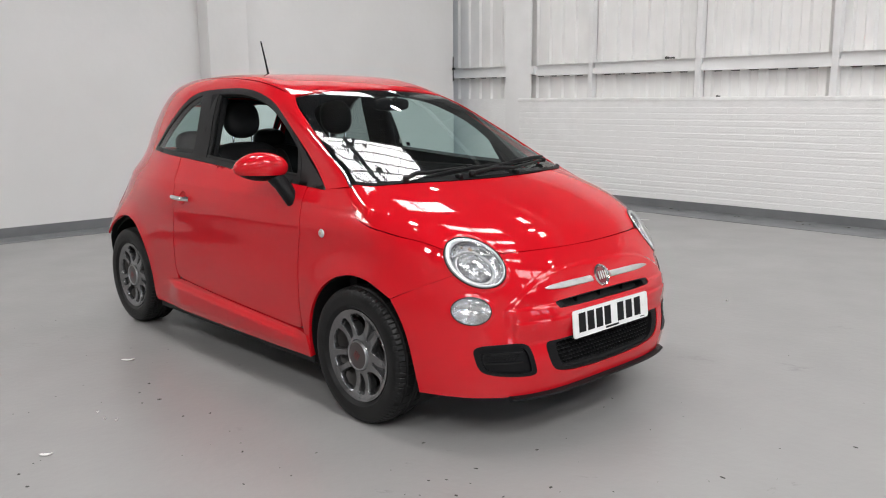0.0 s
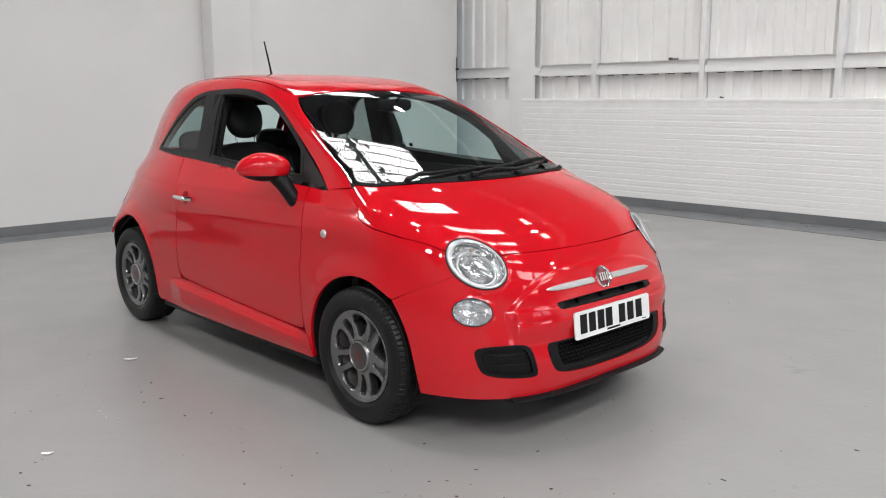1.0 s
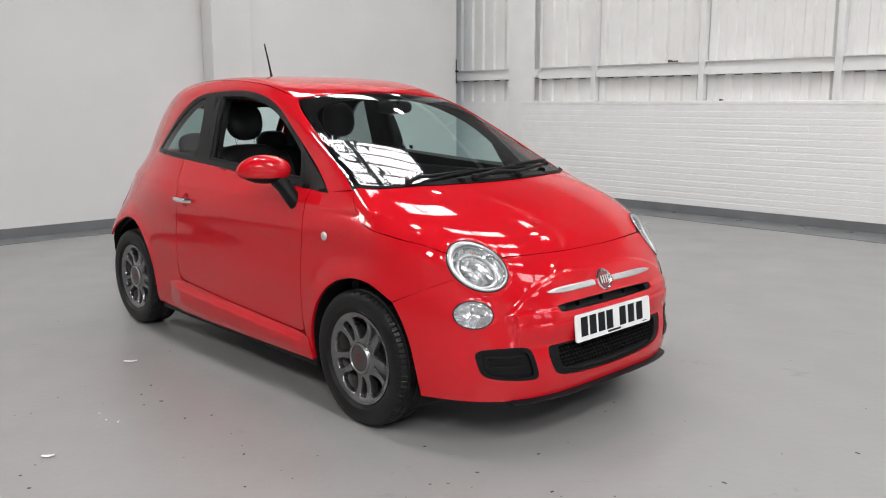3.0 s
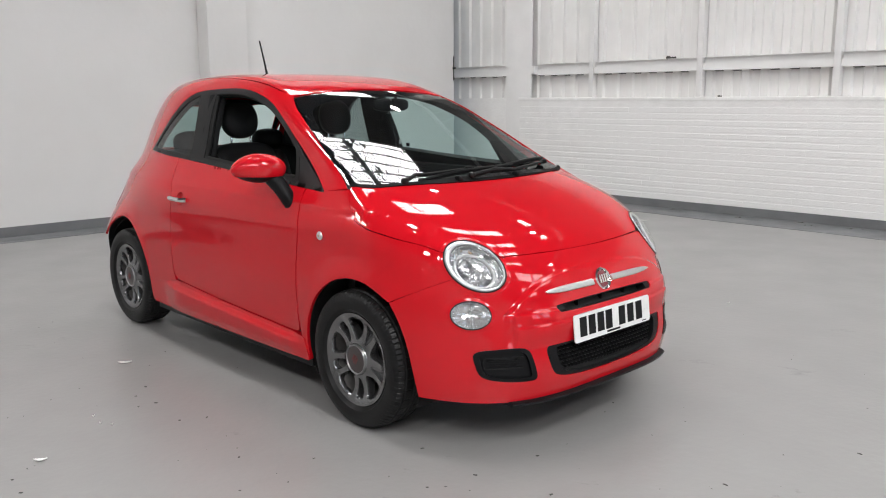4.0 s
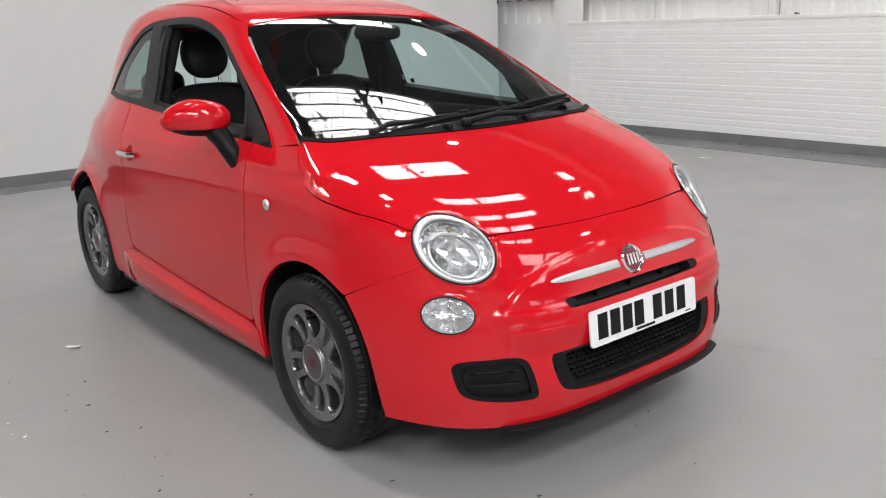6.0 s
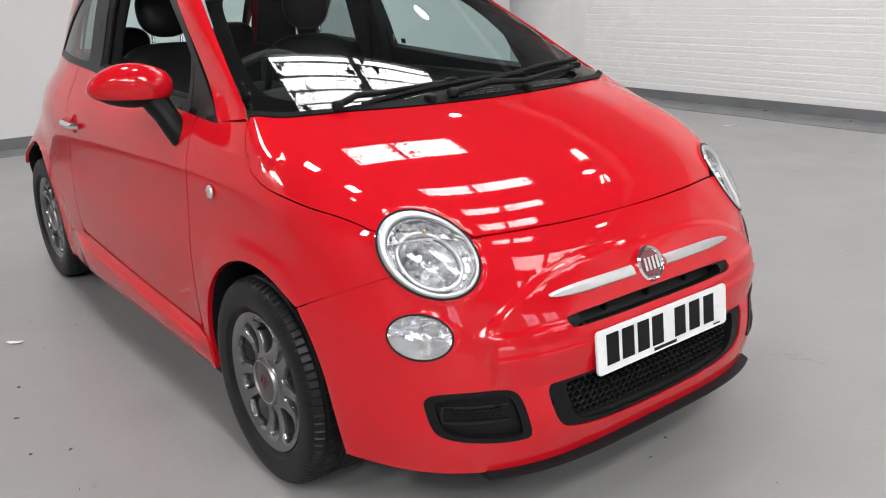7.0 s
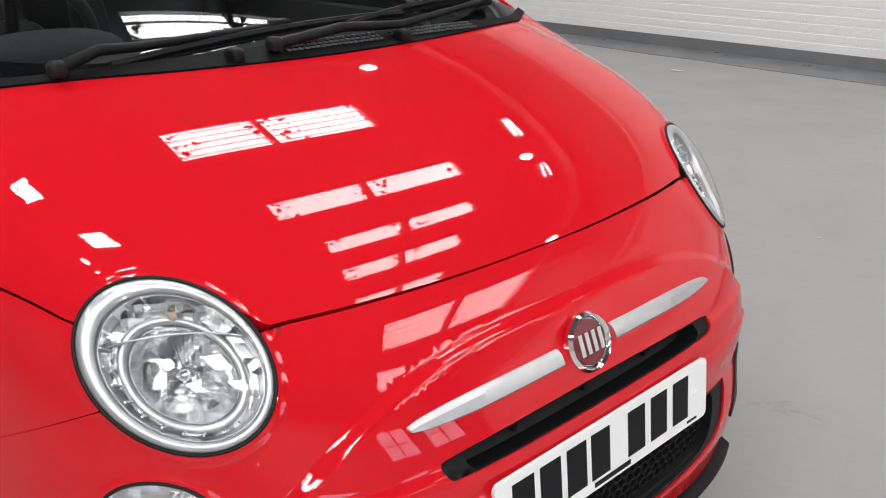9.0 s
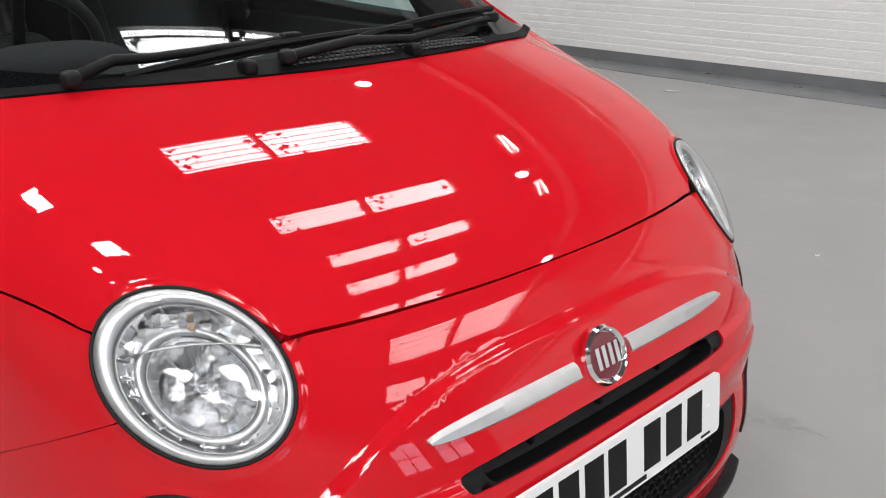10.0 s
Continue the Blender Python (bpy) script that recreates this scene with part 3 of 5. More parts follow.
def fine_points(outline, holes, way, field, step):
    """A finer grid where the body's relief is steep."""
    lo, hi = np.min(outline, 0), np.max(outline, 0)
    gx, gy = np.meshgrid(np.arange(lo[0], hi[0], step * 1.2), np.arange(lo[1], hi[1], step * 1.2))
    g = np.stack([gx.ravel(), gy.ravel()], 1)
    for reach, parts in ((0.012, 4), (0.004, 0)):
        p = meet(field, *way(g), 1.6)[0]
        r = relief(*p.T)
        steep = np.zeros(len(g))
        for d in ((reach, 0, 0), (0, reach, 0), (0, 0, reach)):
            steep = np.maximum(steep, np.maximum(np.abs(relief(*(p + d).T) - r), np.abs(relief(*(p - d).T) - r)))
        g = g[steep > 0.0003]
        if parts:
            k = (np.arange(parts) - (parts - 1) / 2) * step * 1.2 / parts
            g = (g[:, None] + np.stack(np.meshgrid(k, k), 2).reshape(-1, 2)[None]).reshape(-1, 2)
    keep = inside(np.asarray(outline), g)
    for l in holes:
        keep &= ~inside(np.asarray(l), g)
    return g[keep]


def panel(name, outline, way, field, mat, parent, step=0.02, holes=(), lift=0.0, thick=0.012, cuts=(), flip=False, label=""):
    """One sheet of the body: an outline laid on it, with turned-in edges. flip: the same on the car's other side."""
    uv, tri = fill(outline, holes, step, fine_points(outline, holes, way, field, step) if HEAD in cuts else None)
    p = settle(field, *way(uv))
    for cut in cuts:
        ab, h = cut.flat(p)
        r = np.hypot(*ab.T)
        gone = (r < 1) & (np.abs(h) < 0.2)
        tri = tri[~gone[tri].all(1)]
        rim = np.zeros(len(p), bool)
        rim[np.unique(tri)] = True
        rim &= gone
        if rim.any():
            ab[rim] /= r[rim][:, None]
            p[rim] = settle(field, *along(cut.c, cut.n, cut.ex, cut.ey)(ab[rim] * [cut.rx, cut.ry]), 0.6)
    n = slope(field, p)
    p = p + n * lift
    used, back = np.unique(tri, return_inverse=True)
    p, n, tri = p[used], n[used], back.reshape(-1, 3)
    face = np.cross(p[tri[:, 1]] - p[tri[:, 0]], p[tri[:, 2]] - p[tri[:, 0]])
    wrong = (face * n[tri[:, 0]]).sum(1) < 0
    tri[wrong] = tri[wrong][:, ::-1]
    verts, faces, corner = list(p), [tuple(t) for t in tri], list(n[tri.ravel()])
    if thick:
        half = {}
        for a, b, c in tri:
            for e in ((a, b), (b, c), (c, a)):
                half[e] = True
        rim = [e for e in half if (e[1], e[0]) not in half]
        low = {}
        for e in rim:
            for v in e:
                if v not in low:
                    low[v] = len(verts)
                    verts.append(p[v] - n[v] * thick)
        for a, b in rim:
            faces.append((b, a, low[a], low[b]))
            out = np.cross(p[b] - p[a], n[a])
            out /= np.linalg.norm(out) + 1e-9
            corner += [out] * 4
    verts, corner = np.array(verts), np.array(corner)
    if flip:
        verts = verts * [1, -1, 1]
        at, flipped, corners = 0, [], []
        for f in faces:
            flipped.append(f[::-1])
            corners += list(corner[at:at + len(f)][::-1] * [1, -1, 1])
            at += len(f)
        faces, corner = flipped, corners
    return shape(name, verts, faces, mat, parent, label, smooth=True, normals=corner)


def both(name, *args, **kw):
    return [panel(name, *args, **kw), panel(name, *args, flip=True, **kw)]


def tube(name, points, r, mat, parent, label="", closed=False, k=8, ends=True):
    """A round bar through points; r is one radius or one for each point."""
    p = np.array(points, float)
    n = len(p)
    r = np.broadcast_to(r, n)
    t = np.roll(p, -1, 0) - np.roll(p, 1, 0) if closed else np.gradient(p, axis=0)
    t /= np.linalg.norm(t, axis=1)[:, None] + 1e-12
    up = np.array([0.0, 0.0, 1.0]) if abs(t[0][2]) < 0.9 else np.array([1.0, 0, 0])
    verts, faces = [], []
    for i in range(n):
        a = np.cross(t[i], up)
        a /= np.linalg.norm(a) + 1e-12
        b = np.cross(a, t[i])
        up = b
        verts += [p[i] + r[i] * (math.cos(2 * math.pi * j / k) * a + math.sin(2 * math.pi * j / k) * b) for j in range(k)]
    for i in range(n if closed else n - 1):
        q = (i + 1) % n
        faces += [(i * k + j, i * k + (j + 1) % k, q * k + (j + 1) % k, q * k + j) for j in range(k)]
    if ends and not closed:
        faces += [tuple(range(k)), tuple(reversed(range((n - 1) * k, n * k)))]
    bm = bmesh.new()
    vs = [bm.verts.new(v) for v in verts]
    for f in faces:
        bm.faces.new([vs[i] for i in f])
    return link(bm, name, mat, parent, label, smooth=True, sharp=50)


def ball(centre, radii, e1=1.0, e2=1.0, n=28, m=18, turn=None):
    """A rounded block: at 1 a ball, below 1 squarer."""
    sp = lambda v, e: math.copysign(abs(v) ** e, v)
    bm = bmesh.new()
    rows = []
    for i in range(m + 1):
        a = -math.pi / 2 + math.pi * i / m
        rows.append([bm.verts.new((radii[0] * sp(math.cos(a), e1) * sp(math.cos(b), e2), radii[1] * sp(math.cos(a), e1) * sp(math.sin(b), e2), radii[2] * sp(math.sin(a), e1)))
                     for b in (2 * math.pi * k / n for k in range(n))])
    for i in range(m):
        for k in range(n):
            bm.faces.new((rows[i][k], rows[i][(k + 1) % n], rows[i + 1][(k + 1) % n], rows[i + 1][k]))
    bmesh.ops.remove_doubles(bm, verts=bm.verts, dist=1e-4)
    bmesh.ops.transform(bm, matrix=Matrix.Translation(centre) @ (turn or Matrix()), verts=bm.verts)
    return bm


def turned(profile, n, rmod=None):
    """A ring turned about the y axis from (radius, y) points."""
    bm = bmesh.new()
    rings = []
    for j in range(n):
        a = 2 * math.pi * j / n
        rings.append([bm.verts.new(((r + (rmod(i, j) if rmod else 0)) * math.cos(a), y, (r + (rmod(i, j) if rmod else 0)) * math.sin(a))) for i, (r, y) in enumerate(profile)])
    for j in range(n):
        a, b = rings[j], rings[(j + 1) % n]
        for i in range(len(profile) - 1):
            bm.faces.new((a[i], a[i + 1], b[i + 1], b[i]))
    return bm


# ---- the car ----
car = tagged(new("car"), "small shiny red three-door hatchback parked on the grey floor", "car")

HEAD = Cut((1.626, -0.567, 0.722), (0.70, -0.43, 0.57), 0.129, 0.094, -40)
FOG = Cut((1.668, -0.630, 0.548), (0.74, -0.66, 0.10), 0.076, 0.052, -4)


def mirrored(cut):
    o = Cut(cut.c * [1, -1, 1], cut.n * [1, -1, 1], cut.rx, cut.ry)
    o.ex, o.ey, o.tilt = cut.ex * [1, -1, 1], cut.ey * [1, -1, 1], cut.tilt
    return o


HEADS, FOGS = (HEAD, mirrored(HEAD)), (FOG, mirrored(FOG))


def arc(cx, cz, r, a0, a1, n=14):
    return [(cx + r * math.cos(radians(a0 + (a1 - a0) * i / n)), cz + r * math.sin(radians(a0 + (a1 - a0) * i / n))) for i in range(n + 1)]


def twice(*p):
    return [p, p]


# front: bumper with its openings, in angle round the nose and height
def lane(y, x):
    return math.atan2(y, x - WRAP_X)


def sym(points):
    return points + [(-a, z) for a, z in reversed(points)]


BONNET_FRONT = [(1.697, 0.0), (1.696, -0.12), (1.691, -0.235), (1.680, -0.36), (1.662, -0.457)]
brow = settle(lower, *from_top(np.array(BONNET_FRONT[:0:-1])))
brow_line = [(lane(q[1], q[0]), q[2]) for q in brow]
bumper_line = sym([*twice(lane(-0.743, 1.492), 0.205), (lane(-0.76, 1.475), 0.32), (lane(-0.768, 1.452), 0.42), (lane(-0.775, 1.41), 0.51), *twice(lane(-0.781, 1.366), 0.569), (lane(-0.735, 1.49), 0.630), (lane(-0.68, 1.57), 0.668),
                   (lane(-0.62, 1.64), 0.70), (lane(-0.52, 1.65), 0.742)] + brow_line)
GRILLE = [(-0.392, 0.395), *twice(-0.380, 0.412), (0, 0.417), *twice(0.380, 0.412), (0.392, 0.395), (0.372, 0.320), (0.335, 0.285), (0.2, 0.268), (0, 0.262), (-0.2, 0.268), (-0.335, 0.285), (-0.372, 0.320)]
SLOT = [(-0.312, 0.563), (0, 0.566), (0.312, 0.563), (0.322, 0.553), (0.312, 0.537), (0.3, 0.533), (0, 0.531), (-0.3, 0.533), (-0.312, 0.537), (-0.322, 0.553)]
DUCT = [(-0.644, 0.385), (-0.642, 0.405), (-0.622, 0.417), (-0.56, 0.421), (-0.50, 0.422), (-0.470, 0.414), (-0.456, 0.392), (-0.444, 0.335), (-0.436, 0.302), (-0.446, 0.290), (-0.50, 0.291), (-0.573, 0.298), (-0.620, 0.310), (-0.636, 0.332)]


def on_front(points):
    """From y and z on the nose to angle and z."""
    p = np.array(points)
    x = np.full(len(p), 1.75)
    for _ in range(4):
        q = settle(lower, np.c_[np.full(len(p), 2.1), p], np.tile([-1.0, 0, 0], (len(p), 1)), 1.0)
        x = q[:, 0]
    return np.c_[np.arctan2(p[:, 0], x - WRAP_X), p[:, 1]]


grille_loop, slot_loop = on_front(soft(GRILLE)), on_front(soft(SLOT))
duct_loop = on_front(soft(DUCT))
duct_far = duct_loop[::-1] * [-1, 1]
bumper = panel("front_bumper", inset(soft(bumper_line), 0.0014, 0.85), from_front, lower, RED, car, 0.010, (grille_loop, slot_loop, duct_loop, duct_far), thick=0.022, cuts=HEADS + FOGS, label="smooth red front bumper")


def recess(name, loop, depth, mat, parent, label="", shrink=0.96, step=0.02):
    """The floor of an opening, set back from it, and its sides."""
    c = loop.mean(0)
    inner = c + (loop - c) * shrink
    return panel(name, inner, from_front, lower, mat, parent, step, lift=-depth, thick=0.0, label=label)


def frame_of(name, loop, width, lift, mat, parent, label="", grow=1.0, thick=0.03):
    c = loop.mean(0)
    far = np.linalg.norm((loop - c) * [0.9, 1], axis=1).min()
    outer, inner = c + (loop - c) * grow, c + (loop - c) * (1 - width / far)
    return panel(name, outer, from_front, lower, mat, parent, 0.012, (inner,), lift=lift, thick=thick, label=label)


# lower grille: a recessed honeycomb
def honeycomb(loop, parent):
    cell, verts, faces = 0.0125, [], []
    w, h = cell * math.sqrt(3), cell * 1.5
    for j in range(-8, 9):
        for i in range(-24, 25):
            cy, cz = i * w + (j % 2) * w / 2, 0.34 + j * h * 0.86
            ang = on_grille(cy)
            if not inside(loop, np.array([[ang, cz]]))[0]:
                continue
            base = len(verts)
            for k in range(6):
                a = math.pi / 6 + k * math.pi / 3
                for s, d in ((1.0, 0.012), (0.80, 0.010), (0.80, 0.028)):
                    y, z = cy + cell * s * math.cos(a), cz + cell * s * 0.86 * math.sin(a)
                    verts.append((float(NOSE(z)) - float(corner(abs(y), z)) - 0.012 - d, y, z))
            for k in range(6):
                a, b = base + 3 * k, base + 3 * ((k + 1) % 6)
                faces += [(a, b, b + 1, a + 1), (a + 1, b + 1, b + 2, a + 2)]
    return shape("honeycomb", verts, faces, BLACK, parent, "black honeycomb mesh")


def on_grille(y):
    return math.atan2(y, 1.852 - float(corner(abs(y), 0.35)) - WRAP_X)


recess("grille_backing", grille_loop, 0.06, SEAL, bumper, "dark space behind the grille", 1.04)
tagged(honeycomb(grille_loop, bumper), "black honeycomb mesh", kind="stuff")
frame_of("grille_frame", grille_loop, 0.010, -0.004, BLACK, bumper, "black plastic grille surround", 1.0, 0.05)
sill = grille_loop.copy()
sill[:, 1] = np.maximum(sill[:, 1], sill[:, 1].min() + 0.026 + 0.02 * (sill[:, 0] / np.abs(sill[:, 0]).max()) ** 2)
panel("grille_sill", grille_loop, from_front, lower, TRIM, bumper, 0.012, (grille_loop.mean(0) + (sill - grille_loop.mean(0)) * 0.985,), lift=-0.011, thick=0.03, label="smooth black sill of the grille")
recess("slot_backing", slot_loop, 0.045, SEAL, bumper, "dark air slot", 1.05, 0.015)
frame_of("slot_frame", slot_loop, 0.004, -0.004, BLACK, bumper, "black plastic slot surround", 1.0, 0.045)
for y in (-0.16, 0.0, 0.16):
    box("slot_rib", (1.785, y - 0.004, 0.531), (1.812, y + 0.004, 0.567), BLACK, bumper)

for loop, s in ((duct_loop, -1), (duct_far, 1)):
    duct = panel("side_duct", loop, from_front, lower, BLACK, car, 0.015, lift=-0.012, thick=0.02, label="black plastic blanking panel with a moulded grille")
    frame_of("rim", loop, 0.012, 0.003, BLACK, duct, thick=0.02)
    ty = 0.556 * s
    a0 = lane(ty, 1.773)
    for zc in (0.384, 0.346):
        lo = soft([(a0 + 0.078 * u, zc + 0.0035 * v) for u, v in ((-1, -0.4), (-1, 0.4), (-0.95, 1), (0.95, 1), (1, 0.4), (1, -0.4), (0.95, -1), (-0.95, -1))])
        panel("moulded_bar", lo, from_front, lower, TRIM, duct, 0.012, lift=-0.003, thick=0.012)
    ring = [(a0 + 0.072 * s * u, 0.365 + 0.0225 * v) for u, v in ((0.94, -1), (1.06, -0.9), (1.12, 0), (1.06, 0.9), (0.94, 1), (0.94, 0.72), (1.0, 0.6), (1.02, 0), (1.0, -0.6), (0.94, -0.72))]
    panel("moulded_end", soft(ring), from_front, lower, TRIM, duct, 0.008, lift=-0.003, thick=0.012)
    for k in range(27):
        u, v = k % 9, k // 9
        ca, cz = a0 + 0.0135 * (u - 4) + 0.004 * (v % 2), 0.3565 + 0.0085 * v
        panel("moulded_cell", np.array([(ca + 0.0055 * math.cos(t), cz + 0.0034 * math.sin(t)) for t in (0, 1.05, 2.1, 3.14, 4.19, 5.24)]), from_front, lower, BLACK, duct, 0.004, lift=-0.0085, thick=0.005)

# black lip under the bumper
pts = []
for y in np.linspace(-0.53, 0.49, 30):
    q = settle(lower, np.array([[2.2, y, 0.215]]), np.array([[-1.0, 0, 0]]), 1.0)[0]
    pts.append((q[0], y, 0.200))
bm = bmesh.new()
sec = [(-0.05, -0.008), (0.012, -0.009), (0.021, -0.004), (0.019, 0.002), (0.002, 0.009), (-0.05, 0.012)]
rows = [[bm.verts.new((x + a, y, z + b)) for a, b in sec] for x, y, z in pts]
for r0, r1 in zip(rows, rows[1:]):
    for k in range(6):
        bm.faces.new((r0[k], r0[(k + 1) % 6], r1[(k + 1) % 6], r1[k]))
bm.faces.new(rows[0])
bm.faces.new(rows[-1][::-1])
link(bm, "front_lip", BLACK, car, "black rubber lip under the bumper", smooth=True)

# bonnet
half = [*BONNET_FRONT, BONNET_FRONT[-1], (1.62, -0.50), *twice(1.545, -0.645), (1.44, -0.698), (1.362, -0.731), (1.26, -0.752), (1.183, -0.757), (1.11, -0.752), (1.070, -0.734), (1.045, -0.715), *twice(1.026, -0.690),
        (1.062, -0.642), (1.110, -0.577), (1.143, -0.473), (1.182, -0.318), (1.198, -0.134), (1.201, -0.05)]
hood_loop = soft(half + [(x, -y) for x, y in reversed(half[1:])])
panel("bonnet", inset(hood_loop, 0.0010), from_top, whole, RED, car, 0.012, cuts=HEADS, thick=0.02, label="glossy red bonnet reflecting the rooflights")
# side sheets, in x and z on the near side, then mirrored
ARCH_F, ARCH_R = (1.155, 0.295, 0.338), (-1.12, 0.30, 0.365)

edge = np.array([p for p in hood_loop if p[1] < -0.69 and 1.03 < p[0] < 1.548 or p[1] < -0.64 and 1.2 < p[0] < 1.548])
edge = settle(whole, *from_top(edge[np.argsort(edge[:, 0])]))
wing_top = [(q[0], q[2]) for q in edge]
fender_loop = soft([*twice(0.747, 0.972), *twice(0.872, 0.966), *twice(1.022, 0.978), *wing_top, wing_top[-1], *twice(1.600, 0.681), (1.49, 0.628), (1.43, 0.601), *twice(1.364, 0.569),
                    *arc(*ARCH_F, 52, 186)[1:], *twice(0.819, 0.215), *twice(0.780, 0.215), *twice(0.771, 0.33), (0.752, 0.39), (0.743, 0.49), (0.744, 0.67), (0.764, 0.80)])
both("front_wing", inset(fender_loop, 0.0010), from_side, whole, RED, car, 0.02, cuts=(HEAD,), thick=0.015, label="red front wing with a round side repeater")
door_loop = soft([*twice(-0.520, 1.041), (-0.478, 0.938), (-0.430, 0.844), (-0.447, 0.673), (-0.446, 0.516), (-0.442, 0.43), (-0.415, 0.398), (-0.35, 0.388), (-0.2, 0.377), (0.085, 0.357), (0.45, 0.339), (0.70, 0.326), (0.758, 0.332), (0.748, 0.39), (0.740, 0.49), (0.741, 0.67), (0.761, 0.80), *twice(0.744, 0.971), (0.528, 0.983), (0.044, 1.010)])
GRIP = Cut((-0.335, -0.79, 0.836), (0.0, -1.0, 0.12), 0.040, 0.036)
doors = both("door", inset(door_loop, 0.0015), from_side, whole, RED, car, 0.014, thick=0.02, cuts=(GRIP,), label="closed red door")
APERTURE = [*twice(-0.945, 1.064), (-0.87, 1.13), (-0.779, 1.215), (-0.64, 1.338), (-0.57, 1.376), (-0.458, 1.396), (-0.139, 1.407), (0.03, 1.392), (0.18, 1.358), (0.31, 1.312), (0.50, 1.212), (0.68, 1.075), *twice(0.878, 0.963), (0.532, 0.981), (0.052, 1.009), (-0.273, 1.033), (-0.525, 1.040)]
roof_side = np.array([(0.225, -0.498), (0.06, -0.490), (-0.085, -0.486), (-0.23, -0.480), (-0.42, -0.469), (-0.6, -0.455), (-0.78, -0.441), (-0.95, -0.425), (-1.09, -0.408), (-1.20, -0.393)])
roof_edge = [(q[0], q[2]) for q in settle(upper, *from_top(roof_side))]
screen_edge = np.array([(0.98, -0.684), (0.93, -0.671), (0.87, -0.656), (0.79, -0.636), (0.71, -0.614), (0.62, -0.590), (0.54, -0.567), (0.471, -0.547), (0.40, -0.524)])
pillar_top = [(q[0], q[2]) for q in settle(upper, *from_top(screen_edge))]
side_loop = soft([*twice(1.020, 0.983), *pillar_top, *twice(0.330, 1.365), *roof_edge, roof_edge[-1], (-1.27, 1.23), (-1.35, 1.10), (-1.42, 0.97), (-1.48, 0.85), (-1.52, 0.70), *twice(-1.53, 0.55), *twice(-1.42, 0.52),
                  *arc(*ARCH_R, 143, -8)[1:], *twice(-0.757, 0.215), *twice(-0.44, 0.215), *twice(-0.425, 0.386), (-0.446, 0.43), (-0.449, 0.516), (-0.450, 0.673), (-0.433, 0.844), (-0.481, 0.938), *twice(-0.523, 1.041), (-0.525, 1.041), *APERTURE[:12], *twice(0.878, 0.963)])
sides = both("body_side", inset(side_loop, 0.0015), from_side, whole, RED, car, 0.024, thick=0.012, label="red body side with the roof pillars")
skirt = soft([(-0.72, 0.335), (-0.60, 0.352), (-0.44, 0.385), (-0.35, 0.386), (-0.2, 0.374), (0.085, 0.353), (0.45, 0.335), (0.70, 0.322), *twice(0.795, 0.312), (0.812, 0.25), *twice(0.815, 0.208), (0.4, 0.204), (-0.3, 0.206), *twice(-0.735, 0.212), (-0.75, 0.26)])


def skirted(x, y, z):
    ledge = 0.372 - 0.05 * (x + 0.44)
    return lower(x, y, z) - 0.024 * step_up((ledge - z) / 0.036) * step_up((x + 0.60) / 0.22) * step_up((0.83 - x) / 0.16) * step_up((z - 0.16) / 0.10) - 0.004


both("side_skirt", skirt, from_side, skirted, RED, car, 0.012, thick=0.03, label="red side skirt along the sill")
tail_half = [(0.0, 0.30), (-0.35, 0.30), (-0.66, 0.32), (-0.695, 0.5), (-0.64, 0.7), (-0.53, 0.87), (-0.475, 1.0), (-0.462, 1.1), (-0.467, 1.2), *twice(-0.445, 1.33), (-0.25, 1.37), (0.0, 1.378)]
tail_loop = soft(tail_half + [(-y, z) for y, z in reversed(tail_half[1:-1])])
rear_half = [(0.0, 1.04), (-0.3, 1.04), *twice(-0.440, 1.05), *twice(-0.412, 1.325), (-0.2, 1.345)]
rear_loop = soft(rear_half + [(-y, z) for y, z in reversed(rear_half[1:])])
panel("tailgate", tail_loop, from_rear, whole, RED, car, 0.03, (rear_loop,), label="red tailgate and rear bumper")
panel("rear_window", rear_loop, from_rear, whole, SIDE_GLASS, car, 0.04, lift=-0.004, thick=0, label="tinted rear window")
roof_half = [*twice(0.300, 0.0), (0.303, -0.15), (0.312, -0.35), *twice(0.326, -0.500), (0.225, -0.498), (0.06, -0.490), (-0.23, -0.480), (-0.6, -0.455), (-0.95, -0.425), *twice(-1.22, -0.39), (-1.28, -0.22), *twice(-1.30, 0.0)]
roof_loop = soft(roof_half + [(x, -y) for x, y in reversed(roof_half[2:-2])])
roof = panel("roof", roof_loop, from_top, upper, RED, car, 0.03, thick=0.012, label="red roof panel")
ditch = [(0.326, -0.505), (0.225, -0.503), (0.06, -0.495), (-0.23, -0.485), (-0.6, -0.460), (-0.95, -0.430), (-1.22, -0.395)]
dl = np.array([(spline(*[(x, y) for x, y in ditch])(x)) for x in np.linspace(-1.22, 0.326, 50)])
for s in (-1, 1):
    q = settle(upper, *from_top(np.c_[np.linspace(-1.22, 0.326, 50), -s * dl]))
    tube("roof_seal", q - [0, 0, 0.0065], 0.0045, SEAL, car, "black seal in the roof joint", k=6)

# glass
screen_half = [*twice(1.182, 0.0), (1.174, -0.18), (1.148, -0.38), (1.096, -0.55), *twice(1.012, -0.690), (0.79, -0.638), (0.62, -0.592), (0.471, -0.549), *twice(0.335, -0.500), (0.318, -0.35), (0.310, -0.15), *twice(0.307, 0.0)]
screen_loop = soft(screen_half + [(x, -y) for x, y in reversed(screen_half[2:-2])])
screen = panel("windscreen", screen_loop, from_top, upper, SCREEN_GLASS, car, 0.04, lift=-0.003, thick=0.0, label="curved windscreen with mirrored rooflights")
frit_half = [*twice(1.128, 0.0), (1.118, -0.18), (1.095, -0.36), (1.045, -0.51), (0.965, -0.630), (0.80, -0.597), (0.62, -0.547), (0.50, -0.508), (0.43, -0.44), (0.385, -0.28), *twice(0.375, 0.0)]
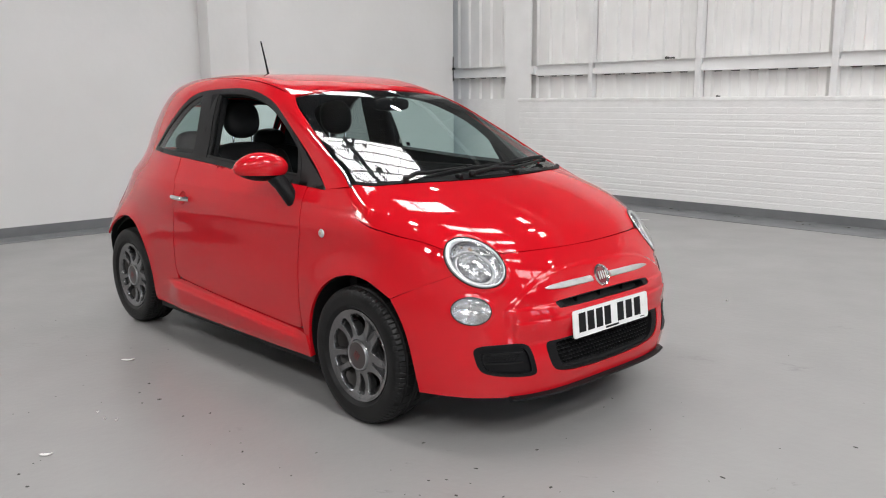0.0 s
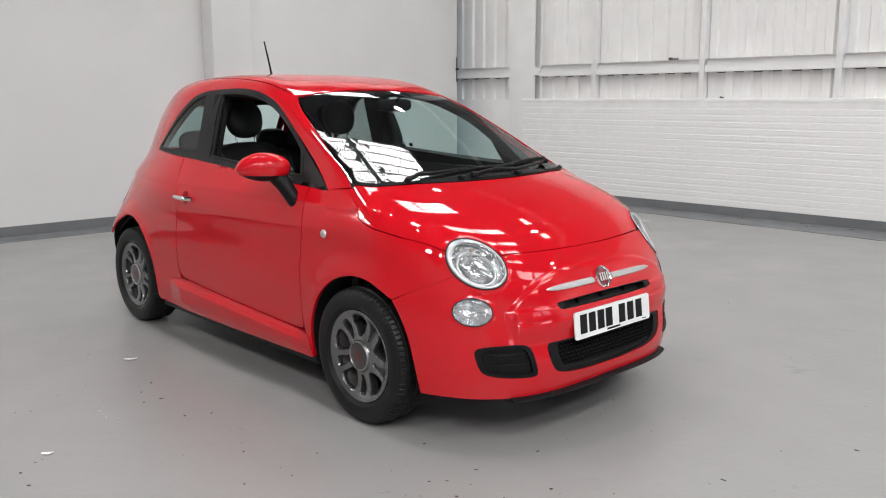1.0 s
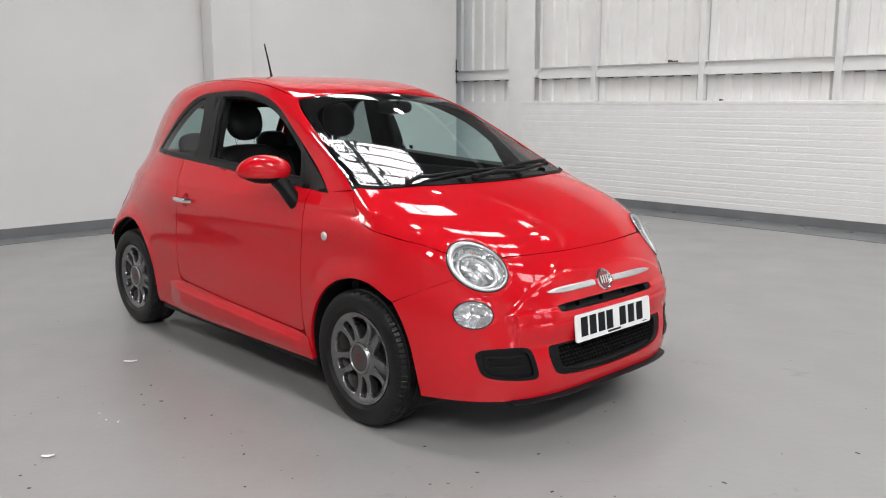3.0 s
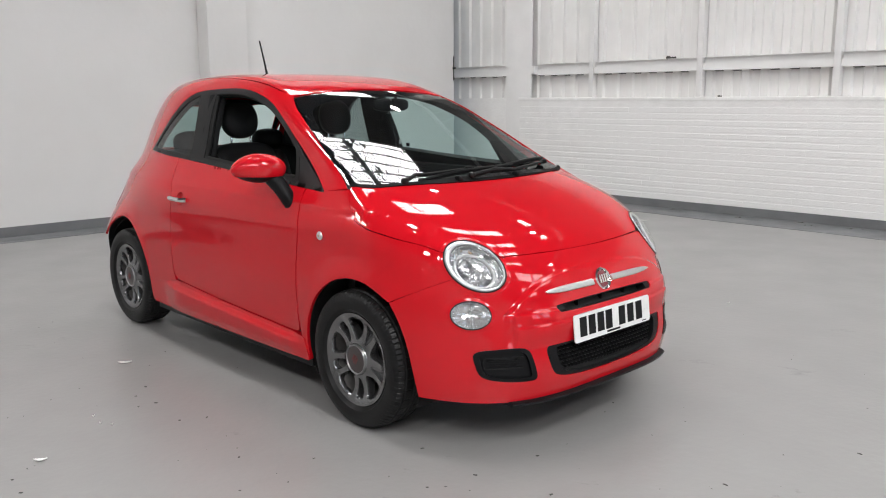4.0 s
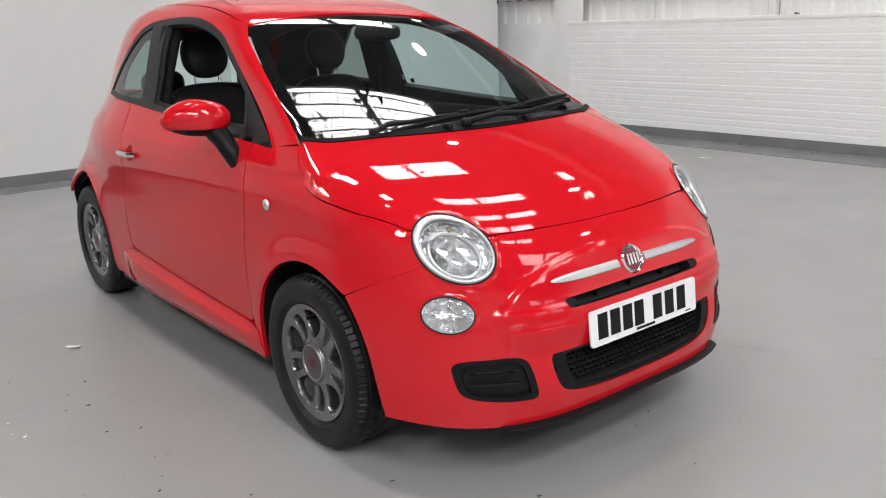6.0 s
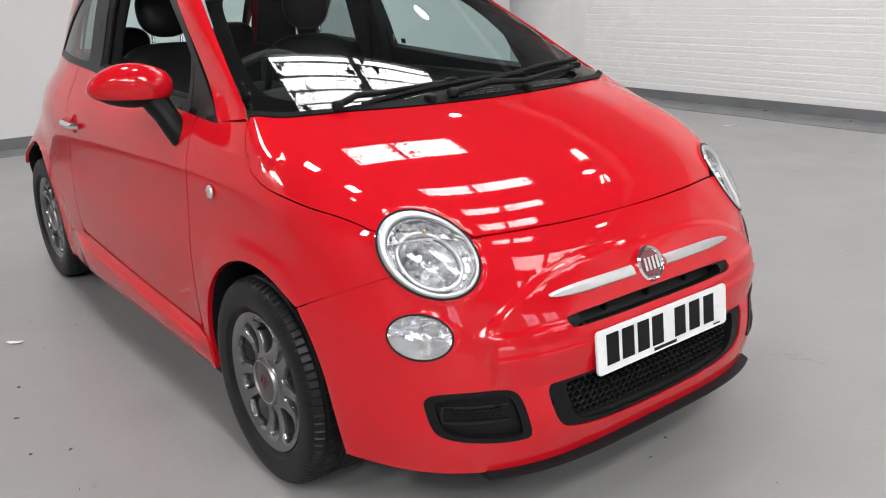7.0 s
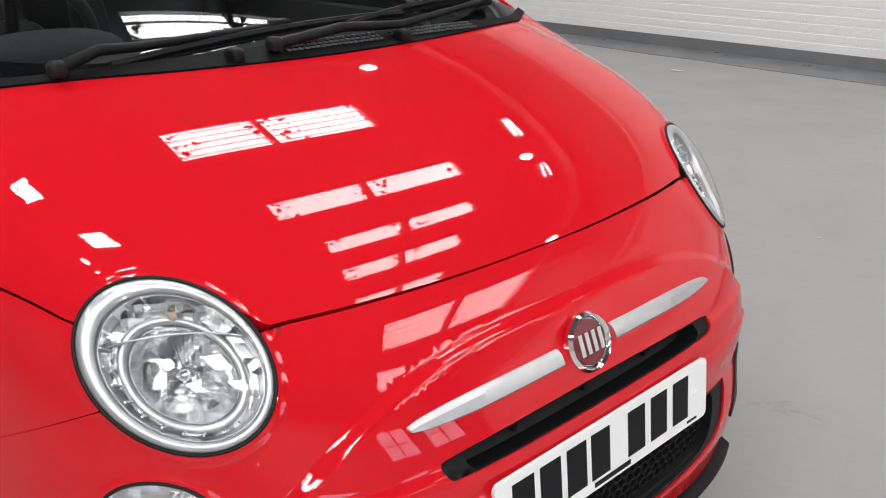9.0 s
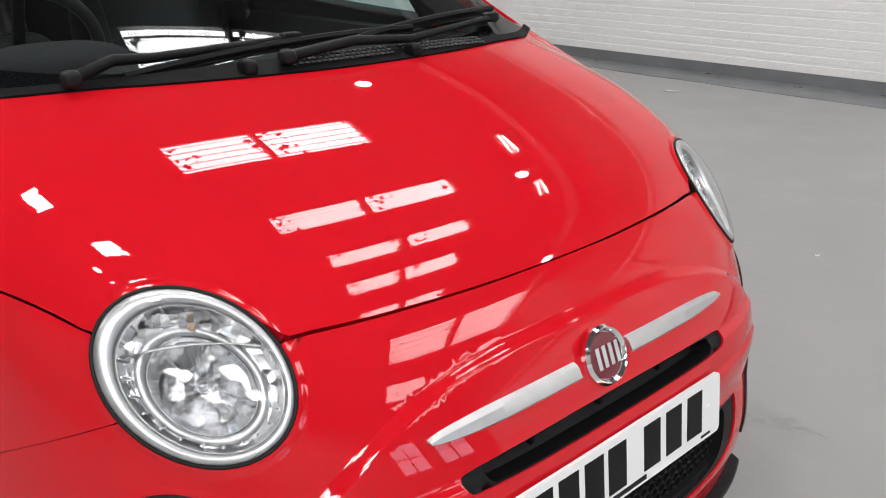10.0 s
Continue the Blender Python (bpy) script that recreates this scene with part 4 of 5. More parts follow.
frit_loop = soft(frit_half + [(x, -y) for x, y in reversed(frit_half[2:-2])])
panel("screen_border", screen_loop, from_top, upper, FRIT, screen, 0.03, (frit_loop,), lift=-0.0065, thick=0.004, label="black printed border of the windscreen")
QUARTER = soft([*twice(-0.898, 1.083), (-0.83, 1.145), (-0.737, 1.218), (-0.62, 1.315), (-0.55, 1.352), *twice(-0.470, 1.374), (-0.41, 1.25), *twice(-0.390, 1.060), (-0.6, 1.064)])
DOORGLASS = soft([*twice(-0.295, 1.376), (-0.139, 1.380), (0.0, 1.370), (0.163, 1.342), (0.306, 1.292), (0.457, 1.214), *twice(0.578, 1.126), *twice(0.634, 1.002), (0.4, 1.010), (0.04, 1.032), *twice(-0.238, 1.050), (-0.250, 1.18)])
TRIANGLE = soft([*twice(0.612, 1.097), (0.69, 1.035), *twice(0.80, 0.985), *twice(0.667, 0.992)])
ap = inset(soft(APERTURE), -0.003)
both("window_surround", ap, from_side, whole, TRIM, car, 0.018, (QUARTER, DOORGLASS, TRIANGLE), lift=0.002, thick=0.03, label="black surround of the side windows")
both("quarter_window", QUARTER, from_side, whole, QUARTER_GLASS, car, 0.05, lift=-0.002, thick=0, label="tinted rear quarter window")
both("vent_window", TRIANGLE, from_side, whole, TRIM, car, 0.02, lift=0.0005, thick=0, label="small black corner window")
panel("door_window", DOORGLASS, from_side, upper, SIDE_GLASS, car, 0.05, lift=-0.008, thick=0, flip=True, label="tinted closed door window")

# black skins added behind the joints, to keep them dark and stop light
inner_side = soft([*twice(0.97, 0.95), (1.16, 0.840), (1.40, 0.79), *twice(1.58, 0.72), (1.52, 0.60), *twice(1.40, 0.57), *arc(*ARCH_F, 50, 186)[1:], *twice(0.80, 0.22), *twice(-0.74, 0.22), *arc(*ARCH_R, -8, 120), *twice(-1.35, 0.85), *twice(-0.90, 0.97), *twice(0.75, 0.93)])
both("inner_skin", inner_side, from_side, lower, SEAL, car, 0.05, lift=-0.022, thick=0, cuts=(HEAD,))
panel("bonnet_inner_skin", hood_loop * [0.985, 0.99], from_top, lower, SEAL, car, 0.05, lift=-0.024, thick=0, cuts=HEADS)
rail_trim = soft([*twice(0.95, 0.99), (0.62, 1.180), (0.33, 1.342), (0.06, 1.415), (-0.23, 1.440), (-0.6, 1.432), (-0.95, 1.39), *twice(-1.16, 1.32), (-1.24, 1.20), (-1.32, 1.08), *twice(-1.37, 0.96), *twice(-0.6, 0.98), *twice(0.6, 0.95)])
both("pillar_trim", rail_trim, from_side, upper, CLOTH, car, 0.03, (QUARTER, DOORGLASS, TRIANGLE), lift=-0.034, thick=0, label="dark inner pillar trim")

# inside of the tailgate and of the rear sides, and the tail lamps
tail_in = np.array(tail_loop) * [0.97, 1.0]
panel("tailgate_trim", tail_in, from_rear, whole, CLOTH, car, 0.05, (rear_loop,), lift=-0.035, thick=0)
rear_in = soft([*twice(-1.33, 0.98), *twice(-0.42, 1.02), *twice(-0.42, 0.32), *twice(-0.75, 0.32), *arc(*ARCH_R, -2, 150), *twice(-1.48, 0.60)])
both("rear_trim", rear_in, from_side, whole, CLOTH, car, 0.04, lift=-0.05, thick=0, label="dark trim beside the rear seat")
lamp_loop = soft([(-1.44, 0.86), (-1.50, 0.90), (-1.56, 0.88), (-1.58, 0.78), (-1.575, 0.68), (-1.52, 0.66), (-1.475, 0.72), (-1.45, 0.80)])
both("tail_lamp", lamp_loop, from_side, lower, BADGE, car, 0.02, lift=0.006, thick=0.012, label="dark red tail lamp at the rear corner")


# cowl panel and wipers
cowl_half = [*twice(1.203, 0.0), (1.200, -0.134), (1.184, -0.318), (1.145, -0.475), (1.112, -0.579), (1.064, -0.644), *twice(1.028, -0.692), *twice(1.008, -0.690), (1.050, -0.630), (1.098, -0.555), (1.130, -0.43), (1.143, -0.24), *twice(1.143, 0.0)]
cowl_loop = soft(cowl_half + [(x, -y) for x, y in reversed(cowl_half[2:-2])])
cowl = panel("cowl", cowl_loop, from_top, whole, COWL, car, 0.02, lift=0.004, thick=0.015, label="black plastic cowl panel under the windscreen")


def cowl_z(x, y):
    return settle(whole, np.array([[x, y, 1.5]]), np.array([[0, 0, -1.0]]), 1.2)[0][2]


for y0, y1 in ((-0.10, 0.125), (0.155, 0.40)):
    bm = bmesh.new()
    for i in range(int((y1 - y0) / 0.0125)):
        y = y0 + 0.0125 * i
        for k in range(3):
            x = 1.150 - 0.10 * y * y + 0.012 * k
            z = cowl_z(x, y) + 0.004
            add_box(bm, (x, y, z), (x + 0.008, y + 0.008, z + 0.003))
    link(bm, "intake_grid", GRID, cowl, "fine square intake grid")
for x, y in ((1.176, -0.205), (1.184, 0.165)):
    link(ball((x, y, cowl_z(x, y) + 0.010), (0.020, 0.013, 0.014), 0.6, 0.6), "washer_jet", BLACK, cowl, "black washer jet", smooth=True)


def wiper(pivot, bend, tip, blade_a, blade_b):
    arm = tube("wiper", [pivot, np.array(pivot) * 0.5 + np.array(bend) * 0.5 + [0, 0, 0.012], bend, tip], [0.011, 0.010, 0.0085, 0.006], BLACK, car, "black windscreen wiper arm and blade", k=8)
    link(ball(pivot, (0.015, 0.015, 0.014), 0.7, 0.7), "pivot_cap", TRIM, arm, smooth=True)
    a, b = np.array(blade_a), np.array(blade_b)
    pts = [a + (b - a) * s for s in np.linspace(0, 1, 15)]
    pts = [settle(upper, np.array([[p[0], p[1], 1.9]]), np.array([[0, 0, -1.0]]))[0] + [0.006, 0, 0.014] for p in pts]
    tube("blade", pts, 0.0075, BLACK, arm, k=6)
    tube("blade_rubber", [p - [0.003, 0, 0.010] for p in pts], 0.005, SEAL, arm, k=5)
    m = np.array(tip)
    link(ball(m, (0.010, 0.024, 0.011), 0.5, 0.5), "clip", BLACK, arm, smooth=True)


wiper((1.139, -0.490, 1.008), (1.112, -0.345, 1.024), (1.092, -0.060, 1.033), (1.118, -0.40), (1.082, 0.245))
wiper((1.178, -0.125, 1.012), (1.160, 0.180, 1.018), (1.035, 0.540, 1.030), (1.108, 0.08), (0.985, 0.590))



# lamps: gasket, bright bowl, inner reflector and clear lens
def lamp(name, cut, field, label, big):
    k = 48
    root = tube(name, cut.ring(field, k, 1.01, 0.001), 0.0027 if big else 0.0024, SEAL, car, label, closed=True)
    def surface(nm, rows, mat, lab="", smooth=True, facet=0.0, block=4):
        """Rings from the rim inwards: share of the radius, height over the body, drop along the axis."""
        verts, faces = [], []
        ca, sa = math.cos(cut.tilt), math.sin(cut.tilt)
        for s, h, off in rows:
            off = (off[0] * ca + off[1] * sa, off[1] * ca - off[0] * sa)
            if s > 0.001:
                t = np.linspace(0, 2 * np.pi, k, endpoint=False)
                uv = np.c_[np.cos(t) * cut.rx * s + off[0], np.sin(t) * cut.ry * s + off[1]]
            else:
                uv = np.tile([[off[0], off[1]]], (k, 1)).astype(float)
            p = settle(field, *along(cut.c, cut.n, cut.ex, cut.ey)(uv), 0.6)
            jog = np.repeat(dice.uniform(-facet, facet, k // block), block) if s > 0.001 else np.zeros(k)
            verts += list(p + cut.n * (h + jog)[:, None])
        for i in range(len(rows) - 1):
            for j in range(k):
                faces.append((i * k + j, i * k + (j + 1) % k, (i + 1) * k + (j + 1) % k, (i + 1) * k + j))
        return shape(nm, verts, faces, mat, root, lab, smooth=smooth)

    dice = np.random.RandomState(7)
    o = (0.0, 0.0)
    lift = 0.010 if big else 0.006
    surface("lens", [(1.0, 0.0, o), (0.97, lift * 0.45, o), (0.9, lift * 0.75, o), (0.75, lift, o), (0.5, lift * 1.2, o), (0.25, lift * 1.3, o), (0.0, lift * 1.3, o)], LENS, "clear lens")
    ca, sa = math.cos(cut.tilt), math.sin(cut.tilt)
    hx, hy = cut.ex * ca - cut.ey * sa, cut.ex * sa + cut.ey * ca

    def at(u, v, drop):
        """A point in the lamp, across and up from its middle, below the body's skin."""
        q = cut.c + hx * u + hy * v
        return settle(field, np.array([q + 0.25 * cut.n]), np.array([-cut.n]), 0.6)[0] - cut.n * drop

    if big:
        c = (0.004, -0.010)
        b = (0.006, -0.003)
        surface("bezel", [(1.0, 0.0, o), (0.975, 0.003, o), (0.93, 0.005, o), (0.875, 0.003, b), (0.86, -0.004, b)], SATIN, "smooth silver bezel")
        surface("bezel_step", [(0.86, -0.004, b), (0.85, -0.014, b), (0.835, -0.014, b)], RINGS, "grey step inside the bezel")
        surface("bowl", [(0.835, -0.014, b), (0.81, -0.030, b), (0.78, -0.044, b), (0.72, -0.050, c), (0.69, -0.050, c)], REFLECTOR, "bright fluted lamp bowl", smooth=False, facet=0.0028, block=2)
        surface("inner_ring", [(0.69, -0.050, c), (0.68, -0.036, c), (0.64, -0.033, c), (0.60, -0.036, c), (0.585, -0.046, c)], SATIN, "smooth silver inner ring")
        surface("ring_step", [(0.585, -0.046, c), (0.575, -0.050, c), (0.565, -0.050, c)], RINGS)
        surface("reflector", [(0.565, -0.050, c), (0.50, -0.062, c), (0.42, -0.074, c), (0.33, -0.084, c), (0.24, -0.092, c), (0.14, -0.098, c), (0.0, -0.102, c)], REFLECTOR, "main reflector in many facets", smooth=False, facet=0.0024, block=4)
        tube("bulb", [at(c[0], c[1], d) for d in (0.10, 0.080, 0.058, 0.052)], [0.011, 0.012, 0.011, 0.005], CHROME, root, k=12)
        tube("bulb_holder", [at(c[0] - 0.022, c[1] + 0.016, d) for d in (0.09, 0.074, 0.066)], [0.009, 0.010, 0.008], RINGS, root, k=12)
        for i, (u, v, tall) in enumerate(((-0.034, -0.006, 0.034), (-0.026, -0.008, 0.030), (0.022, 0.010, 0.018), (0.030, 0.004, 0.020), (0.014, -0.022, 0.014))):
            facet = [at(u + a * 0.006, v + b2 * tall * 0.5, 0.074 + 0.006 * a * (-1) ** i + 0.003 * b2) for a, b2 in ((-1, -1), (1, -1), (1, 1), (-1, 1))]
            shape("facet", facet, [(0, 1, 2, 3)], REFLECTOR, root)
        # the brow: a bright shelf under the indicator
        across = np.linspace(-0.083, 0.078, 17)
        front = [at(u, 0.030 + 0.008 * (1 - (u / 0.08) ** 2), 0.020 + 0.10 * abs(u) ** 1.5) for u in across]
        back = [at(u, 0.046, 0.056) for u in across]
        shape("brow_shelf", front + back, [(i, i + 1, 18 + i, 17 + i) for i in range(16)], REFLECTOR, root, "bright shelf over the main reflector", smooth=True)
        tube("brow", front, 0.0013, RINGS, root, k=6)
        across = np.linspace(-0.070, 0.066, 15)
        for k0, (va, vb, da, db) in enumerate(((0.050, 0.066, 0.050, 0.040), (0.066, 0.080, 0.040, 0.026))):
            verts = [at(u, v + 0.3 * (0.004 - u * u) , d + (0.004 if (i // 2 + k0) % 2 else -0.002)) for v, d in ((va, da), (vb, db)) for i, u in enumerate(across)]
            shape("indicator_reflector", verts, [(i, i + 1, 16 + i, 15 + i) for i in range(14)], REFLECTOR, root, "fluted reflector over the brow")
        link(ball(at(-0.004, 0.062, 0.026), (0.0055, 0.0055, 0.0055)), "indicator_bulb", AMBER, root, smooth=True)
        for i in range(16):
            a = radians(150 + i * 15)
            e = []
            for k2, d in ((0.805, 0.010), (0.765, 0.044)):
                u, v = math.cos(a) * cut.rx * k2, math.sin(a) * cut.ry * k2
                q = cut.c + cut.ex * (u + 0.006 * ca) + cut.ey * (v - 0.006 * sa)
                e.append(settle(field, np.array([q + 0.25 * cut.n]), np.array([-cut.n]), 0.6)[0] - cut.n * d)
            tube("flute", e, 0.0016, SATIN, root, k=5)
    else:
        surface("reflector", [(1.0, -0.002, o), (0.94, -0.010, o), (0.82, -0.026, o), (0.66, -0.040, o), (0.5, -0.049, o), (0.25, -0.056, o), (0.0, -0.058, o)], REFLECTOR, "bright silver reflector", smooth=True, facet=0.0012, block=6)
        base = settle(field, np.array([cut.c + 0.25 * cut.n]), np.array([-cut.n]), 0.6)[0]
        tube("bulb", [base - cut.n * 0.056, base - cut.n * 0.035, base - cut.n * 0.03], [0.008, 0.008, 0.004], CHROME, root, k=10)
    return root


for c in HEADS:
    lamp("headlamp", c, lower, "large round clear headlamp with a silver bowl", True)
for c in FOGS:
    lamp("driving_lamp", c, lower, "small oval clear lamp under the headlamp", False)


# number plate, badge and bright bars
def nose_x(y, z):
    return settle(lower, np.array([[2.2, y, z]]), np.array([[-1.0, 0, 0]]), 1.0)[0][0]


def nose_slab(name, ya, yb, za, zb, lift, thick, mat, parent, label="", n=12, bulge=None):
    """A slab that follows the nose across the car."""
    bm = bmesh.new()
    rows = []
    for i in range(n + 1):
        y = ya + (yb - ya) * i / n
        lo, hi = (bulge(i / n) if bulge else (za, zb))
        row = []
        for z, d in ((lo, 0), (lo, thick * 0.6), (lo + (hi - lo) * 0.2, thick), (hi - (hi - lo) * 0.2, thick), (hi, thick * 0.6), (hi, 0)):
            row.append(bm.verts.new((nose_x(y, z) + lift + d, y, z)))
        rows.append(row)
    for a, b in zip(rows, rows[1:]):
        for k in range(6):
            bm.faces.new((a[k], a[(k + 1) % 6], b[(k + 1) % 6], b[k]))
    bm.faces.new(rows[0])
    bm.faces.new(rows[-1][::-1])
    return link(bm, name, mat, parent, label, smooth=True, sharp=30)


def plate():
    z0, z1 = 0.402, 0.5155
    x0, x1 = 1.877, 1.865
    bm = bmesh.new()
    add_box(bm, (-0.003, -0.26, -0.0555), (0.003, 0.26, 0.0555))
    bmesh.ops.bevel(bm, geom=[e for e in bm.edges if abs(e.verts[0].co.x - e.verts[1].co.x) > 0.004], offset=0.011, segments=5, affect="EDGES", profile=0.5)
    m = Matrix.Translation(((x0 + x1) / 2, 0, (z0 + z1) / 2)) @ Matrix.Rotation(-math.atan2(x0 - x1, z1 - z0), 4, "Y")
    bmesh.ops.transform(bm, matrix=m, verts=bm.verts)
    pl = link(bm, "number_plate", PLATE, car, "white front number plate with dark bars", smooth=True)
    for yc in (-0.205, -0.148, -0.090, -0.034, 0.057, 0.118, 0.180):
        bm = bmesh.new()
        add_box(bm, (0.003, yc - 0.022, -0.036), (0.0042, yc + 0.022, 0.042))
        bmesh.ops.transform(bm, matrix=m, verts=bm.verts)
        link(bm, "plate_bar", INK, pl, "plain black bar")
    for yc, w, zc, h in ((-0.005, 0.045, -0.046, 0.004), (0.215, 0.014, -0.047, 0.002)):
        bm = bmesh.new()
        add_box(bm, (0.003, yc - w, zc - h), (0.0042, yc + w, zc + h))
        bmesh.ops.transform(bm, matrix=m, verts=bm.verts)
        link(bm, "caption_bar", INK, pl)
    for yc in (-0.235, 0.225):
        bm = ball(m @ Vector((0.003, yc, 0.0)), (0.002, 0.007, 0.007))
        link(bm, "screw_cap", PLATE, pl, smooth=True)
    box("plate_mount", (1.79, -0.2, 0.415), (1.864, 0.2, 0.505), BLACK, pl)


plate()
def taper_in(s):
    """From a blunt point to full height, smoothly."""
    return math.sqrt(max(0.02, 1 - (1 - min(1.0, s / 0.5)) ** 2))


nose_slab("chrome_bar", -0.348, -0.062, 0, 0, -0.004, 0.013, SILVER, car, "satin silver bar tapering to a point", 44, lambda s: (0.612 - 0.0115 * taper_in(s), 0.612 + 0.0110 * taper_in(s)))
nose_slab("chrome_bar", 0.062, 0.348, 0, 0, -0.004, 0.013, SILVER, car, "satin silver bar tapering to a point", 44, lambda s: (0.612 - 0.0115 * taper_in(1 - s), 0.612 + 0.0110 * taper_in(1 - s)))
bx = nose_x(0, 0.616)
lean = Matrix.Translation((bx + 0.006, 0, 0.616)) @ Matrix.Rotation(radians(-22), 4, "Y") @ Matrix.Rotation(radians(90), 4, "Z")
bm = turned([(0.0, 0.006), (0.046, 0.006), (0.047, -0.004), (0.043, -0.010), (0.039, -0.007), (0.037, -0.002), (0.0, -0.002)], 40)
bmesh.ops.transform(bm, matrix=lean, verts=bm.verts)
badge = link(bm, "badge", CHROME, car, "round chrome-ringed dark red badge", smooth=True)
bm = turned([(0.036, -0.004), (0.02, -0.0055), (0.0, -0.006)], 32)
bmesh.ops.transform(bm, matrix=lean, verts=bm.verts)
link(bm, "badge_face", BADGE, badge, "dark red enamel face", smooth=True)
for i in range(4):
    bm = bmesh.new()
    xx = -0.0225 + 0.015 * i
    add_box(bm, (xx - 0.0042, -0.0085, -0.017), (xx + 0.0042, -0.004, 0.017))
    bmesh.ops.transform(bm, matrix=lean, verts=bm.verts)
    link(bm, "badge_bar", CHROME, badge)

# side repeaters, handles, mirrors, aerial
def dish(name, cut, field, mat, parent, flip):
    """A shallow round hollow set into the body behind an opening."""
    k, verts, faces = 28, [], []
    rows = ((1.03, 0.0), (0.97, 0.004), (0.86, 0.014), (0.6, 0.022), (0.3, 0.025), (0.02, 0.026))
    for grow, drop in rows:
        verts += list((cut.ring(field, k, grow) - cut.n * drop) * [1, -1 if flip else 1, 1])
    for i in range(len(rows) - 1):
        faces += [(i * k + j, i * k + (j + 1) % k, (i + 1) * k + (j + 1) % k, (i + 1) * k + j) for j in range(k)]
    return shape(name, verts, faces, mat, parent, "round hollow behind the handle", smooth=True)


def teardrop(bm, c, s):
    """Draw the shell in towards its outer end."""
    for v in bm.verts:
        out = max(0.0, (v.co.y - c.y) * s / 0.115)
        v.co.z = c.z + (v.co.z - c.z) * (1 - 0.30 * out**1.6) - 0.008 * out**2
        v.co.x = c.x + (v.co.x - c.x) * (1 - 0.15 * out**2)


for s in (-1, 1):
    q = settle(lower, np.array([[0.926, -1.3, 0.784]]), np.array([[0, 1.0, 0]]))[0] * [1, -s * -1 if s > 0 else 1, 1]
    y = -abs(q[1]) if s < 0 else abs(q[1])
    bm = turned([(0.0, 0.0), (0.017, 0.0), (0.019, 0.003), (0.016, 0.008), (0.010, 0.010), (0.0, 0.010)], 24)
    bmesh.ops.transform(bm, matrix=Matrix.Translation((0.926, y - 0.002 * s * -1, 0.784)) @ (Matrix.Rotation(math.pi, 4, "Z") if s < 0 else Matrix()), verts=bm.verts)
    rep = link(bm, "side_repeater", SATIN, car, "small round chrome-rimmed side repeater", smooth=True)
    link(ball((0.926, y + 0.008 * s, 0.784), (0.010, 0.005, 0.010)), "amber_dot", AMBER, rep, smooth=True)
    hx, hz = -0.345, 0.836
    hy = settle(lower, np.array([[hx, -1.3, hz]]), np.array([[0, 1.0, 0]]))[0][1]
    hy = hy if s < 0 else -hy
    door = doors[0] if s < 0 else doors[1]
    pts = [(hx + u, hy + s * (0.003 + 0.028 * max(0, 1 - abs(u / 0.088) ** 4)), hz - 0.02 * u) for u in np.linspace(-0.088, 0.088, 13)]
    hd = tube("door_handle", pts, 0.0125, CHROME, door, "chrome pull handle", k=10)
    dish("handle_cup", GRIP, whole, RED, door, s > 0)

    # door mirror: painted shell over a black base and stalk; the far one is folded out of sight
    if s > 0:
        continue
    turn = Matrix.Rotation(radians(26 * s), 4, "Z") @ Matrix.Rotation(radians(2 * s), 4, "X")
    c = Vector((0.551, 0.842 * s, 1.050))
    bm = ball(c, (0.068, 0.124, 0.066), 0.92, 0.92, 36, 24, turn)
    bmesh.ops.bisect_plane(bm, geom=bm.verts[:] + bm.edges[:] + bm.faces[:], plane_co=c - Vector((0, 0, 0.036)), plane_no=(0, 0, -1), clear_outer=True)
    teardrop(bm, c, s)
    shell = link(bm, "door_mirror", RED, car, "rounded red door mirror on a black stalk", smooth=True, sharp=60)
    bm = ball(c, (0.065, 0.120, 0.064), 0.92, 0.92, 36, 24, turn)
    bmesh.ops.bisect_plane(bm, geom=bm.verts[:] + bm.edges[:] + bm.faces[:], plane_co=c - Vector((0, 0, 0.034)), plane_no=(0, 0, 1), clear_outer=True)
    teardrop(bm, c, s)
    link(bm, "mirror_base", BLACK, shell, "black lower shell", smooth=True, sharp=60)
    tube("stalk", [(0.580, 0.785 * s, 1.005), (0.615, 0.772 * s, 0.970), (0.645, 0.760 * s, 0.930), (0.663, 0.748 * s, 0.897), (0.667, 0.732 * s, 0.885)], [0.040, 0.036, 0.035, 0.034, 0.028], BLACK, shell, "black stalk", k=14)
    bm = ball(c + Vector((-0.05, -0.004 * s, 0)), (0.004, 0.085, 0.044), 0.9, 0.9, 24, 16, turn)
    teardrop(bm, c, s)
    link(bm, "mirror_glass", CHROME, shell, "mirror glass", smooth=True)

aer = tube("aerial", [(-0.680, -0.005, 1.478), (-0.699, -0.002, 1.520), (-0.732, 0.004, 1.592), (-0.785, 0.012, 1.702)], [0.010, 0.0065, 0.0055, 0.0045], BLACK, car, "black rod aerial on the roof")
link(ball((-0.678, -0.005, 1.482), (0.030, 0.018, 0.016), 0.8, 0.8), "aerial_foot", BLACK, aer, smooth=True)


# wheels
TYRE_R, TYRE_W = 0.2925, 0.185
h = TYRE_W / 2
tread = [(0.196, h * 0.78), (0.215, h * 0.98), (0.245, h * 1.03), (0.268, h * 0.99), (0.281, h * 0.90), (0.2885, h * 0.76), (0.2905, h * 0.66), (0.2850, h * 0.62), (0.2850, h * 0.56), (0.2915, h * 0.52), (0.2923, h * 0.2), (0.2860, h * 0.16), (0.2860, h * 0.06), (0.2925, h * 0.02)]
tyre_profile = [(r, -y) for r, y in tread] + [(r, y) for r, y in reversed(tread)]
NT = len(tyre_profile)


